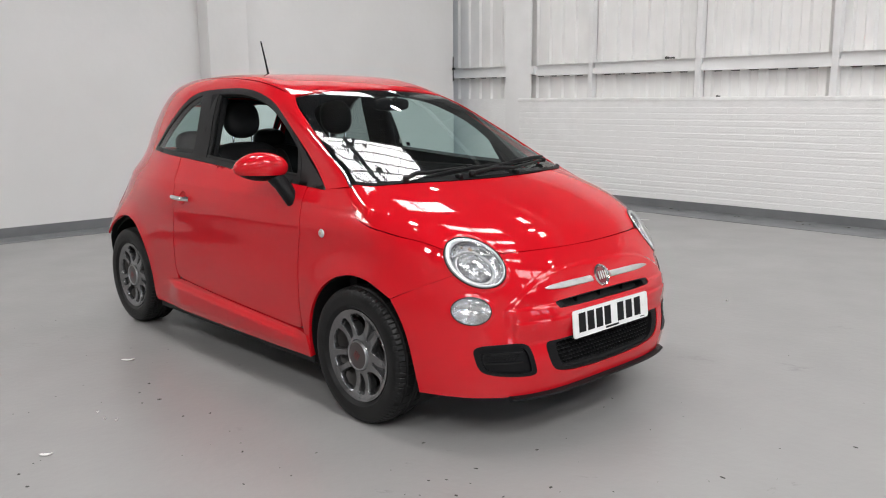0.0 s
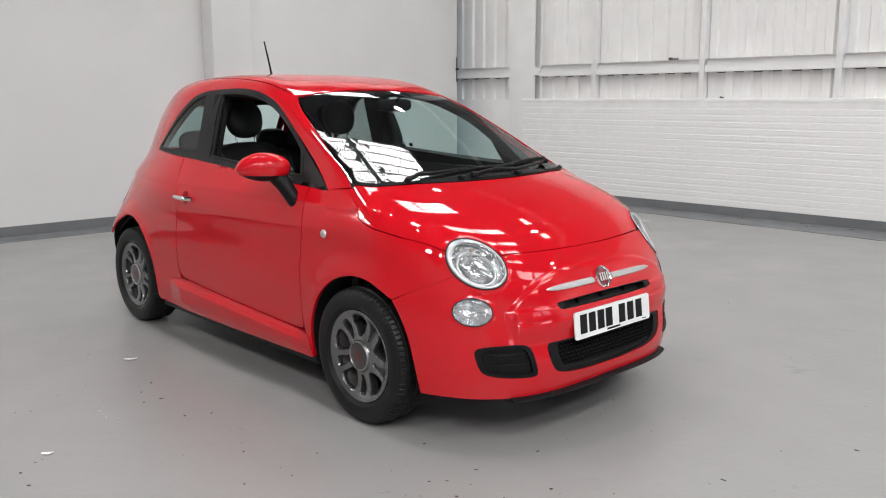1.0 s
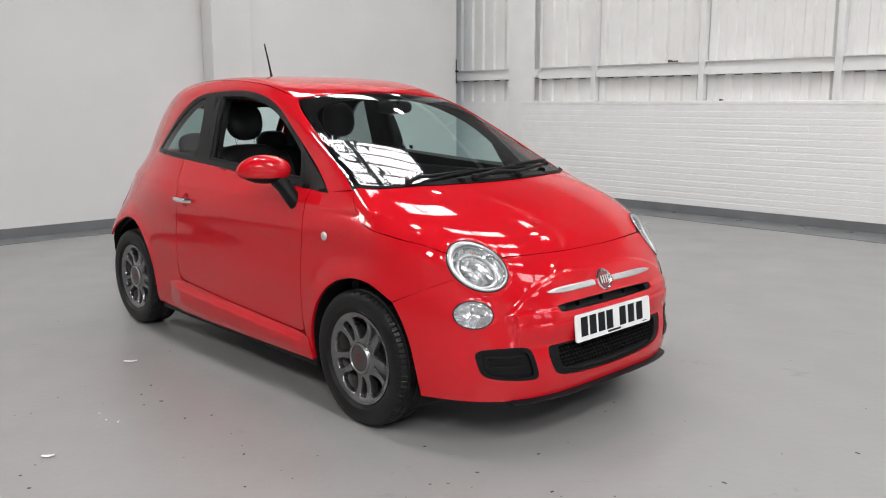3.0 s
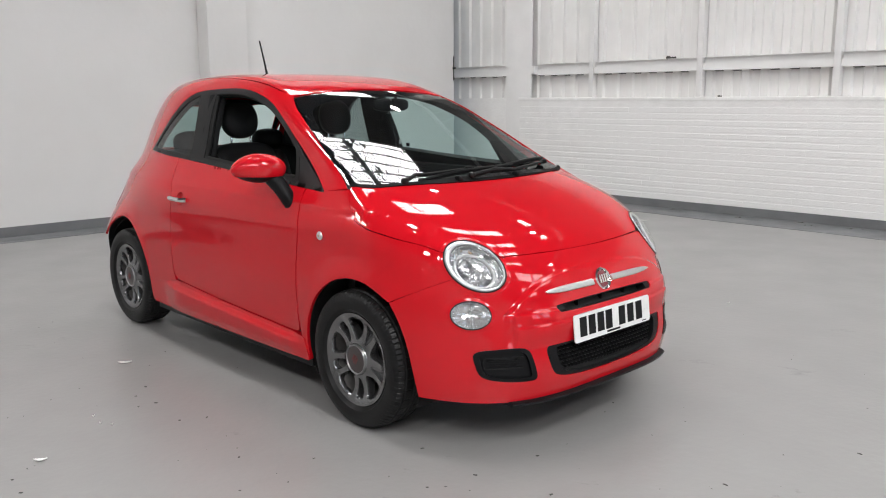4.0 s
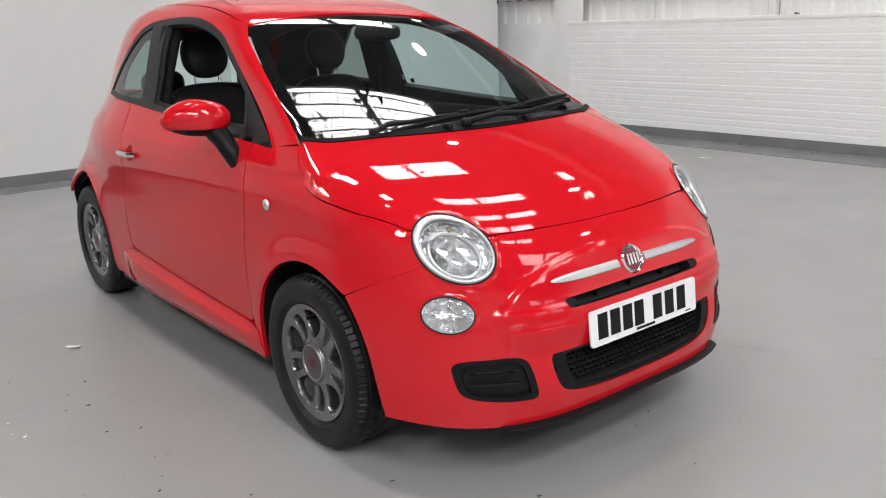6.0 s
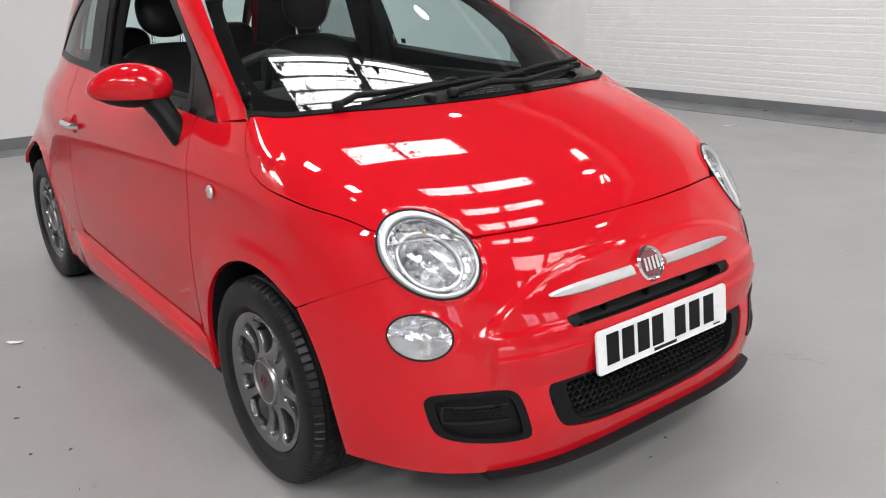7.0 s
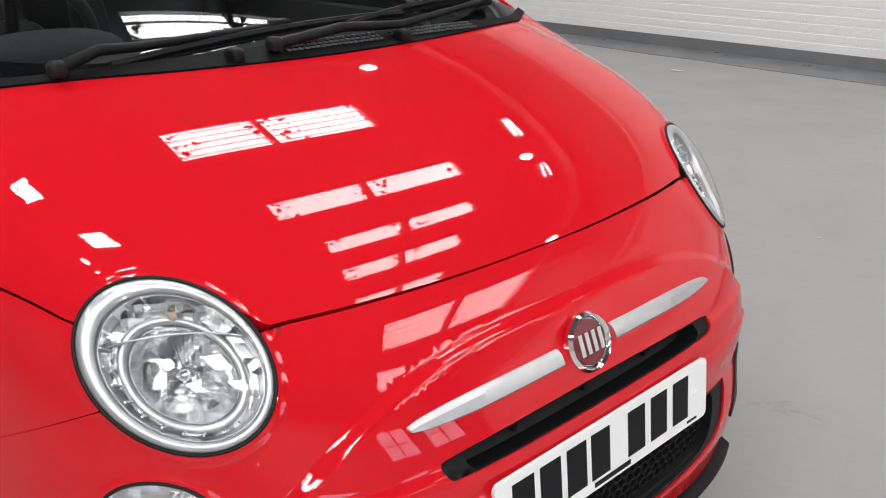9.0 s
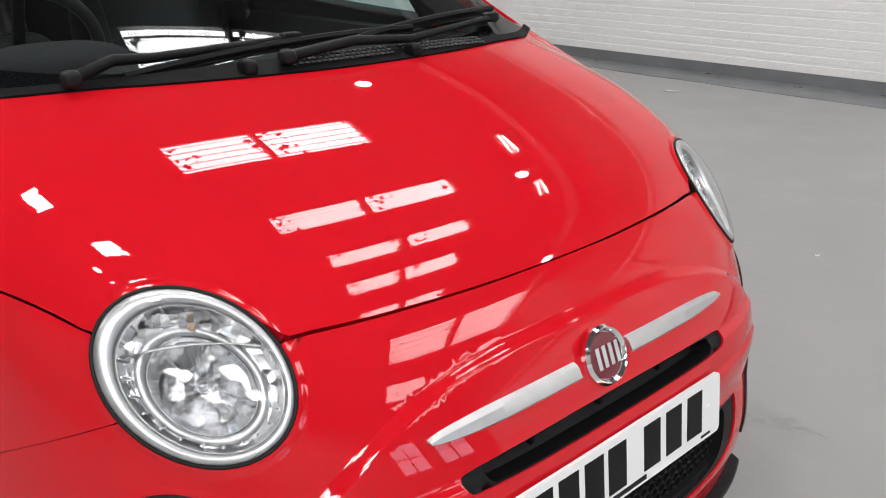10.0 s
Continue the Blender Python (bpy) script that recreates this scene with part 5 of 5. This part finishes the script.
def blocks(i, j):
    """Cuts across the shoulders of the tread."""
    k = i if i < NT / 2 else NT - 1 - i
    return -0.004 if j % 6 == 0 and 4 <= k <= 6 else (-0.003 if j % 12 == 1 and 9 <= k <= 10 else 0.0)


WHEEL = {}
bm = turned(tyre_profile, 480, blocks)
WHEEL["tyre"] = link(bm, "tyre", RUBBER, None, "black road tyre with cut tread", smooth=True, sharp=25)
WHEEL["rim"] = link(turned([(0.176, -0.055), (0.178, -0.066), (0.184, -0.076), (0.196, -0.080), (0.199, -0.074), (0.190, -0.066), (0.186, -0.055)], 72), "rim", ALLOY, None, "dark grey alloy rim", smooth=True, sharp=30)
# the barrel's shade is in its colour, darker than the rim's alloy
WHEEL["barrel"] = link(turned([(0.184, 0.07), (0.176, 0.075), (0.150, 0.055), (0.150, -0.01), (0.168, -0.045), (0.177, -0.056)], 72), "barrel", WHEEL_DARK, None, "inside of the rim, darkened in colour for shade", smooth=True, sharp=30)


def spoke_face(r):
    s = np.clip((r - 0.06) / 0.125, 0, 1)
    return -0.071 + 0.016 * np.sin(np.pi * s) - 0.006 * s


def spoke():
    """A twin-armed fifth of the wheel's face: a slot between the arms, half an opening at each side, and sloped flanks."""
    side = [(0.060, 36), (0.070, 36), (0.081, 36), (0.085, 29), (0.100, 22.5), (0.126, 18.5), (0.154, 17), (0.169, 18.5), (0.1765, 25), (0.1785, 36), (0.180, 36), (0.187, 36), (0.187, 24), (0.187, 12), (0.187, 0)]
    ring = [(0.060, 0), (0.060, 18)] + side + [(r, -a) for r, a in reversed(side[:-1])] + [(0.060, -18)]
    flat = lambda pol: np.array([(r * math.sin(radians(a)), r * math.cos(radians(a))) for r, a in pol])
    slot = [(0.080, 0), (0.083, 5), (0.104, 8), (0.135, 9), (0.160, 9), (0.172, 7), (0.174, 0), (0.172, -7), (0.160, -9), (0.135, -9), (0.104, -8), (0.083, -5)]
    uv, tri = fill(even(flat(ring), 0.006), (soft(flat(slot)),), 0.006)
    e1, e2 = uv[tri[:, 1]] - uv[tri[:, 0]], uv[tri[:, 2]] - uv[tri[:, 0]]
    wrong = e1[:, 0] * e2[:, 1] - e1[:, 1] * e2[:, 0] < 0
    tri[wrong] = tri[wrong][:, ::-1]
    half = {(t[i], t[(i + 1) % 3]) for t in tri for i in range(3)}
    rim = [e for e in half if (e[1], e[0]) not in half]
    out = {}
    for a, b in rim:
        d = uv[b] - uv[a]
        n = np.array([d[1], -d[0]]) / np.linalg.norm(d)
        for v in (a, b):
            out[v] = out.get(v, np.zeros(2)) + n
    y = spoke_face(np.linalg.norm(uv, axis=1))
    bm = bmesh.new()
    vs = [bm.verts.new((u, d, v)) for (u, v), d in zip(uv, y)]
    for t in tri:
        bm.faces.new([vs[i] for i in t])
    low = {}
    for v, n in out.items():
        n = n / (np.linalg.norm(n) + 1e-9)
        low[v] = [vs[v]] + [bm.verts.new((uv[v][0] + n[0] * g, y[v] + d, uv[v][1] + n[1] * g)) for g, d in ((0.0025, 0.004), (0.0045, 0.020), (0.0045, 0.04))]
    for a, b in sorted(rim):
        for k in range(3):
            bm.faces.new((low[a][k], low[a][k + 1], low[b][k + 1], low[b][k]))
    # the pocket between the twin arms: a floor that falls away towards the rim
    floor_of = [[bm.verts.new((r * math.sin(radians(a)), float(spoke_face(r)) + d, r * math.cos(radians(a)))) for a in (-13, -4, 4, 13)] for r, d in ((0.074, 0.006), (0.09, 0.010), (0.115, 0.017), (0.14, 0.030), (0.152, 0.042))]
    for p, q in zip(floor_of, floor_of[1:]):
        for k in range(3):
            bm.faces.new((p[k], q[k], q[k + 1], p[k + 1]))
    return bm


WHEEL["spoke"] = link(spoke(), "spoke", ALLOY, None, "", smooth=True, sharp=38)
WHEEL["hub"] = link(turned([(0.0, 0.0), (0.074, 0.0), (0.074, -0.045), (0.068, -0.068), (0.062, -0.0735), (0.0, -0.072)], 40), "hub", ALLOY, None, "", smooth=True, sharp=40)
WHEEL["cap_ring"] = link(turned([(0.064, -0.070), (0.063, -0.079), (0.061, -0.081), (0.058, -0.080), (0.056, -0.074)], 44), "cap_ring", RINGS, None, "silver cap ring", smooth=True, sharp=40)
WHEEL["hub_cap"] = link(turned([(0.058, -0.076), (0.03, -0.079), (0.0, -0.080)], 36), "hub_cap", CAP, None, "dark centre cap", smooth=True)
bm = bmesh.new()
for u in (-0.014, -0.002, 0.010):
    add_box(bm, (u - 0.0035, -0.0812, -0.02 + 0.4 * abs(u)), (u + 0.0035, -0.079, 0.02 - 0.4 * abs(u)))
add_box(bm, (-0.016, -0.0812, -0.004), (0.013, -0.079, 0.003))
WHEEL["cap_mark"] = link(bm, "cap_mark", MARK, None, "dull red mark")
bm = bmesh.new()
bmesh.ops.create_cone(bm, segments=10, radius1=0.004, radius2=0.0045, depth=0.03, cap_ends=True, matrix=Matrix.Rotation(radians(40), 4, "Y") @ Matrix.Translation((-0.145, -0.05, 0)) @ Matrix.Rotation(radians(90), 4, "X"))
WHEEL["valve"] = link(bm, "valve", BLACK, None, "black tyre valve", smooth=True)
WHEEL["brake_disc"] = link(turned([(0.0, -0.02), (0.07, -0.02), (0.075, 0.0), (0.125, 0.0), (0.125, 0.02), (0.0, 0.022)], 40), "brake_disc", WHEEL_DARK, None, "iron brake disc", smooth=True, sharp=40)


def wheel(x, y, left, spin):
    root = new("wheel")
    root.parent = car
    root.matrix_basis = Matrix.Translation((x, y, TYRE_R - 0.002)) @ (Matrix.Rotation(math.pi, 4, "Z") if left else Matrix()) @ Matrix.Rotation(radians(spin), 4, "Y")
    tagged(root, "wheel with a dark grey five-fork alloy rim")
    for nm, src in WHEEL.items():
        for k in range(5 if nm == "spoke" else 1):
            o = new(src.name.split(".")[0], src.data)
            o.parent = root
            o.matrix_basis = Matrix.Rotation(radians(72 * k), 4, "Y")
            tagged(o, src.get("label", ""))
    return root


for wx, wy, left, spin in ((1.15, -0.7045, 0, 33), (-1.140, -0.672, 0, 29), (1.15, 0.7065, 1, 14), (-1.15, 0.704, 1, 45)):
    wheel(wx, wy, left, spin)
for o in WHEEL.values():
    bpy.data.objects.remove(o)

# wheel housings and the dark underside
def rim_y(x, z):
    """Just inside the body's side."""
    return abs(settle(lower, np.array([[x, -1.3, max(z, 0.22)]]), np.array([[0, 1.0, 0]]))[0][1]) - 0.016


for cx, cz, r in (ARCH_F, ARCH_R):
    for s in (-1, 1):
        bm = bmesh.new()
        n = 20
        rows = []
        for i in range(n + 1):
            a = radians(-25 + 230 * i / n)
            rows.append([bm.verts.new((cx + (r + 0.004) * math.cos(a), s * y, cz + (r + 0.004) * math.sin(a))) for y in (rim_y(cx + r * math.cos(a), cz + r * math.sin(a)), 0.5)])
        for a, b in zip(rows, rows[1:]):
            bm.faces.new((a[0], b[0], b[1], a[1]))
        cv = bm.verts.new((cx, s * 0.5, cz))
        for a, b in zip(rows, rows[1:]):
            bm.faces.new((a[1], b[1], cv))
        link(bm, "wheel_housing", SEAL, car, "black wheel arch liner", smooth=True)
box("underside", (-1.5, -0.52, 0.165), (1.60, 0.52, 0.30), SEAL, car, "dark underside")
box("sill_floor", (-0.74, -0.755, 0.172), (0.80, 0.755, 0.235), SEAL, car)
box("bulkhead", (0.95, -0.66, 0.30), (1.0, 0.66, 0.90), SEAL, car)
box("engine_cover", (1.05, -0.45, 0.30), (1.55, 0.45, 0.60), SEAL, car)

# cabin
box("cabin_floor", (-1.45, -0.68, 0.235), (0.95, 0.68, 0.30), CLOTH, car)
# added out of sight to keep light from under the nose
box("nose_light_block", (0.954, -0.54, 0.19), (1.62, 0.54, 0.21), TRIM, car, label="black slab added out of sight to darken under the nose")
box("tunnel", (-0.9, -0.10, 0.30), (0.75, 0.10, 0.46), CLOTH, car, bevel=0.03)
for s in (-1, 1):
    box("door_card", (-0.50, 0.66 * s - 0.03, 0.30), (0.88, 0.66 * s + 0.03, 0.965), CLOTH, car, "black inner door trim", bevel=0.02)
dash = link(ball((0.80, 0.0, 0.83), (0.24, 0.64, 0.135), 0.5, 0.45, 40, 20), "dashboard", CLOTH, car, "dark dashboard top", smooth=True)
link(ball((0.66, -0.345, 0.955), (0.10, 0.15, 0.055), 0.7, 0.8), "instrument_hood", CLOTH, dash, smooth=True)


def seat(y, steer):
    st = link(ball((-0.17, y, 0.47), (0.27, 0.25, 0.10), 0.5, 0.5, 32, 16), "front_seat", LEATHER, car, "black leather front seat", smooth=True)
    link(ball((-0.39, y, 0.765), (0.085, 0.245, 0.35), 0.55, 0.6, 32, 22, Matrix.Rotation(radians(-13), 4, "Y")), "seat_back", LEATHER, st, smooth=True)
    for k in (-1, 1):
        link(ball((-0.38, y + 0.21 * k, 0.80), (0.10, 0.05, 0.27), 0.7, 0.8, 20, 16, Matrix.Rotation(radians(-13), 4, "Y")), "side_bolster", LEATHER, st, smooth=True)
        tube("headrest_post", [(-0.450, y + 0.06 * k, 1.05), (-0.468, y + 0.06 * k, 1.19)], 0.006, CHROME, st, "chrome headrest post", k=8)
    link(ball((-0.470, y, 1.238), (0.055, 0.115, 0.108), 0.85, 0.95, 32, 20, Matrix.Rotation(radians(-8), 4, "Y")), "headrest", LEATHER, st, "round black headrest", smooth=True)


seat(-0.335, True)
seat(0.335, False)
rear = link(ball((-0.95, 0.0, 0.50), (0.25, 0.58, 0.10), 0.45, 0.4, 36, 14), "rear_seat", LEATHER, car, "black rear bench seat", smooth=True)
link(ball((-1.12, 0.0, 0.78), (0.08, 0.58, 0.28), 0.45, 0.4, 36, 18, Matrix.Rotation(radians(-14), 4, "Y")), "seat_back", LEATHER, rear, smooth=True)
for s in (-1, 1):
    link(ball((-1.17, 0.28 * s, 1.08), (0.05, 0.12, 0.075), 0.8, 0.9), "headrest", LEATHER, rear, smooth=True)
box("parcel_shelf", (-1.38, -0.46, 0.955), (-1.15, 0.46, 0.98), CLOTH, car)
turn = Matrix.Translation((0.44, -0.36, 0.945)) @ Matrix.Rotation(radians(-62), 4, "Y")
bm = bmesh.new()
pts = [turn @ Vector((0.185 * math.cos(2 * math.pi * i / 40), 0.185 * math.sin(2 * math.pi * i / 40), 0)) for i in range(40)]
sw = tube("steering_wheel", pts, 0.0155, LEATHER, car, "black leather steering wheel", closed=True, k=10)
link(ball(turn @ Vector((0, 0, -0.01)), (0.035, 0.085, 0.075), 0.7, 0.8), "wheel_boss", BLACK, sw, smooth=True)
for a in (0, 180, 270):
    tube("wheel_spoke", [turn @ Vector((0.05 * math.cos(radians(a + 90)), 0.05 * math.sin(radians(a + 90)), -0.01)), turn @ Vector((0.178 * math.cos(radians(a + 90)), 0.178 * math.sin(radians(a + 90)), 0))], 0.014, BLACK, sw, k=8)
tube("steering_column", [turn @ Vector((0, 0, -0.02)), turn @ Vector((0, 0, -0.25))], 0.04, BLACK, sw, k=12)
im = link(ball((0.365, 0.09, 1.318), (0.020, 0.115, 0.034), 0.6, 0.5), "interior_mirror", BLACK, car, "black interior mirror behind the windscreen", smooth=True)
tube("mirror_stem", [(0.37, 0.09, 1.335), (0.405, 0.09, 1.352)], 0.010, BLACK, im, k=8)
# headlining and inner pillars
liner = [*twice(0.28, 0.0), (0.28, -0.3), *twice(0.28, -0.48), (-0.3, -0.46), *twice(-1.15, -0.38), *twice(-1.2, 0.0), *twice(-1.15, 0.38), (-0.3, 0.46), *twice(0.28, 0.48), (0.28, 0.3)]
panel("headlining", soft(liner), from_top, upper, CLOTH, car, 0.06, lift=-0.035, thick=0, label="dark roof lining")
tube("belt_pillar", [(-0.30, -0.645, 1.00), (-0.31, -0.60, 1.18), (-0.34, -0.53, 1.36)], 0.045, CLOTH, car, k=12)
post = link(ball((-0.345, 0.585, 1.17), (0.115, 0.03, 0.25), 0.35, 0.5, 28, 18, Matrix.Rotation(radians(14), 4, "X")), "belt_pillar", CLOTH, car, "dark pillar trim with a seat belt", smooth=True)
bm = bmesh.new()
add_box(bm, (-0.305, 0.555, 0.80), (-0.265, 0.560, 1.24), 0.002)
link(bm, "seat_belt", SEAL, post, smooth=True)
box("belt_anchor", (-0.315, 0.535, 1.22), (-0.255, 0.562, 1.26), BLACK, post, bevel=0.006)
channel = settle(whole, *from_side(even(DOORGLASS, 0.04)))
tube("window_channel", channel + [0, 0.016, 0], 0.0125, SEAL, car, "black rubber channel of the open door window", closed=True, k=8)
# a small sticker inside the closed far door window
for dx, dz, w, hh, mat in ((0.0, 0.0, 0.016, 0.011, BLACK), (-0.075, 0.015, 0.009, 0.012, PLATE)):
    q = settle(upper, *from_side(np.array([(-0.165 + dx, 1.066 + dz)])))[0] * [1, -1, 1] - [0, 0.012, 0]
    verts = [q + [a * w, b * 0.001 + 0.35 * c * hh * -0.5, c * hh] for a in (-1, 1) for b in (-1, 1) for c in (-1, 1)]
    shape("window_sticker", verts, [(0, 1, 3, 2), (4, 6, 7, 5), (0, 4, 5, 1), (2, 3, 7, 6), (0, 2, 6, 4), (1, 5, 7, 3)], mat, car, "small sticker on the door window")

# ---- marks and litter on the floor ----
rng = random.Random(5)
GRIT_AT = [(0.15, -1.3), (0.29, -1.35), (0.3, -1.27), (0.57, -1.29), (0.62, -1.19), (1.0, -1.26), (1.08, -1.3), (1.29, -1.1), (1.39, -1.28), (1.33, -1.44), (0.81, -2.0), (0.62, -1.92), (0.68, -1.99), (0.06, -1.21), (-0.41, -0.89), (0.11, -0.75),
           (1.88, -0.3), (1.87, -0.47), (1.78, 0.09), (1.74, 0.21), (1.51, -0.74), (1.82, -0.76), (1.81, -0.9), (1.89, -0.86), (1.77, -0.95), (1.79, -1.08), (1.92, -0.96), (2.04, -0.85), (2.11, -0.68), (2.28, -0.55), (2.47, -0.24), (2.49, -0.18), (2.72, 0.43)]


def crumbs(name, places, size, mat):
    """Small uneven crumbs, joined."""
    bm = bmesh.new()
    for x, y in places:
        r = size * rng.uniform(0.5, 1.5)
        out = bmesh.ops.create_icosphere(bm, subdivisions=1, radius=1.0, matrix=Matrix.LocRotScale((x, y, r * 0.25), Matrix.Rotation(rng.uniform(0, 6), 3, "Z"), (r * rng.uniform(1, 2), r * rng.uniform(0.5, 1), r * 0.4)))
        for v in out["verts"]:
            v.co += Vector((rng.uniform(-1, 1), rng.uniform(-1, 1), 0)) * r * 0.35
            v.co.z = max(v.co.z, 0.0)
    return link(bm, name, mat)


more = [(rng.uniform(-1.5, 3.0), rng.uniform(-2.2, -0.95)) for _ in range(40)] + [(rng.uniform(1.95, 3.2), rng.uniform(-0.8, 1.6)) for _ in range(25)]
tagged(crumbs("floor_grit", GRIT_AT, 0.0048, GRIT), "dark crumbs of grit scattered over the floor", "grit", kind="stuff")
tagged(crumbs("floor_dust", more, 0.002, GRIT), "fine dark grit scattered over the floor", "grit", kind="stuff")


def flake(x, y, long, wide, turn):
    """A torn scrap, slightly curled."""
    n = 9
    m = Matrix.Translation((x, y, 0.0015)) @ Matrix.Rotation(radians(turn), 4, "Z")
    verts, faces = [], []
    for i in range(n):
        s = -1 + 2 * i / (n - 1)
        w = wide * max(0.12, (1 - s * s) ** 0.6) * rng.uniform(0.6, 1.1)
        for u in (-1, 0, 1):
            for z in (0.0, 0.0012):
                verts.append(m @ Vector((long * s, u * w, z + 0.007 * s * s * (0.4 + 0.6 * (s > 0)) + 0.004 * abs(u))))
    for i in range(n - 1):
        a, b = 6 * i, 6 * i + 6
        for k in (0, 2):
            faces += [(a + k + 1, b + k + 1, b + k + 3, a + k + 3), (a + k + 2, b + k + 2, b + k, a + k)]
        faces += [(a, b, b + 1, a + 1), (a + 5, b + 5, b + 4, a + 4)]
    faces += [(0, 1, 3, 5, 4, 2), tuple(6 * n - 6 + k for k in (2, 4, 5, 3, 1, 0))]
    return tagged(shape("paper_scrap", verts, faces, PAPER), "torn white scrap lying on the floor", "scrap", "scraps on the floor")


for args in ((-0.37, -1.13, 0.036, 0.013, 48), (0.58, -1.86, 0.026, 0.010, 52), (0.37, -1.55, 0.007, 0.004, 10), (0.42, -1.52, 0.005, 0.003, 80), (0.27, -1.54, 0.006, 0.003, 40), (-1.31, 5.12, 0.07, 0.02, 15), (1.2, 2.28, 0.008, 0.005, 30)):
    flake(*args)


def smear(name, places, mat):
    """Thin ragged marks left on the paint."""
    verts, faces = [], []
    for x, y, long, wide, turn in places:
        for _ in range(5):
            cx, cy = x + rng.gauss(0, long * 0.4), y + rng.gauss(0, long * 0.4)
            a = radians(turn + rng.gauss(0, 14))
            ln, wd = long * rng.uniform(0.3, 0.9), wide * rng.uniform(0.2, 0.7)
            base, n = len(verts), 12
            for k in range(n):
                t = 2 * math.pi * k / n
                u, v = ln * math.cos(t) * rng.uniform(0.7, 1.1), wd * math.sin(t) * rng.uniform(0.5, 1.3)
                verts.append((cx + u * math.cos(a) - v * math.sin(a), cy + u * math.sin(a) + v * math.cos(a), 0.0008 + 0.0001 * (len(faces) % 5)))
            faces.append(tuple(range(base, base + n)))
    return shape(name, verts, faces, mat)


tagged(smear("scuff_marks", [(0.88, -1.19, 0.03, 0.01, 40), (-1.07, -1.42, 0.06, 0.02, 50), (-1.06, -1.19, 0.04, 0.015, 50), (1.72, -1.12, 0.03, 0.01, 40), (2.16, -0.51, 0.035, 0.009, 40), (2.66, -0.15, 0.03, 0.008, 100),
                             (2.7, -0.04, 0.02, 0.008, 40), (1.63, -0.92, 0.025, 0.009, 20), (1.64, -0.72, 0.02, 0.008, 20), (1.68, 1.0, 0.10, 0.03, 35), (2.15, 1.24, 0.09, 0.03, 35), (1.99, 2.16, 0.07, 0.02, 30)], SCUFF), "faint darker scuffs on the floor paint", "scuff marks", kind="stuff")
tagged(smear("pale_marks", [(0.0, 3.9, 0.14, 0.03, 10), (0.05, 4.6, 0.12, 0.03, 10), (0.78, 3.38, 0.05, 0.012, 20), (1.45, -1.55, 0.06, 0.02, 30), (-0.9, 4.4, 0.12, 0.03, 15)], PALE), "faint paler scuffs on the floor paint", "scuff marks", kind="stuff")
tagged(crumbs("wall_foot_debris", [(rng.uniform(-3.9, 2.0), Y1 - rng.uniform(0.02, 0.12)) for _ in range(30)] + [(-0.7, 6.05), (-0.66, 6.06), (0.1, 6.0), (0.16, 6.02), (0.22, 5.98)], 0.012, LEAVES), "dead leaf crumbs along the wall's foot", "debris", kind="stuff")


# ---- painted bricks of the low wall ----
def brick_mesh(name, long, tall, d, e):
    """The face of a brick with worn edges, its foot just inside the wall."""
    a, b = long / 2, tall / 2
    verts = [(-a, 0.002, -b), (a, 0.002, -b), (a, 0.002, b), (-a, 0.002, b)]
    verts += [(x, -d + rng.uniform(0, 0.0002), z + rng.uniform(-0.001, 0.001)) for x, z in ((-a, -b + e), (a, -b + e), (a, b - e), (-a, b - e))]
    me = bpy.data.meshes.new(name)
    me.from_pydata(verts, [], [(4, 5, 6, 7), (0, 1, 5, 4), (1, 2, 6, 5), (2, 3, 7, 6), (3, 0, 4, 7)])
    me.materials.append(BRICK)
    return me


def bricks():
    """Stretcher courses: single bricks along the stretch beside the car, the rest joined.
    Where the paint has filled a joint the brick's face reaches over it."""
    L, H, G, z0 = 0.215, 0.065, 0.010, 0.112
    full = [brick_mesh("brick", L + 0.010, H + t, d, e) for t, d, e in ((0.010, 0.0006, 0.003), (0.010, 0.0008, 0.004), (0.009, 0.0008, 0.006), (0.006, 0.0010, 0.009), (0.003, 0.0014, 0.010), (0.002, 0.0018, 0.010), (0.0, 0.0024, 0.009))]

    def pick(x, c):
        v = 0.5 + 0.75 * noise.noise((x * 0.55, c * 3.7, 1.0)) + 0.35 * noise.noise((x * 2.6, c * 5.1, 4.0))
        return full[max(0, min(len(full) - 1, int(v * len(full))))]

    wall_n = bpy.data.objects["wall_north"]
    verts, faces = [], []
    for c in range(16):
        z = z0 + H / 2 + c * (H + G)
        if z + H / 2 > 1.295:
            break
        x = -4.08 + L / 2 + (c % 2) * (L + G) / 2
        while x < X1 - 0.2:
            y = Y1 - 0.0005 - rng.uniform(0, 0.0002)
            if -3.0 < x < 1.05:
                ob = new("brick", pick(x, c))
                ob.parent = wall_n
                ob.matrix_basis = pose(x, y, z + rng.uniform(-0.0012, 0.0012), 0, rng.uniform(-0.2, 0.2), rng.uniform(-0.08, 0.08))
            else:
                base = len(verts)
                me = pick(x, c)
                verts += [(x + v.co.x, y + v.co.y, z + v.co.z) for v in me.vertices]
                faces += [tuple(base + i for i in p.vertices) for p in me.polygons]
            x += L + G
    return tagged(shape("brickwork", verts, faces, BRICK, wall_n), "white painted bricks farther along the wall", kind="stuff")


bricks()
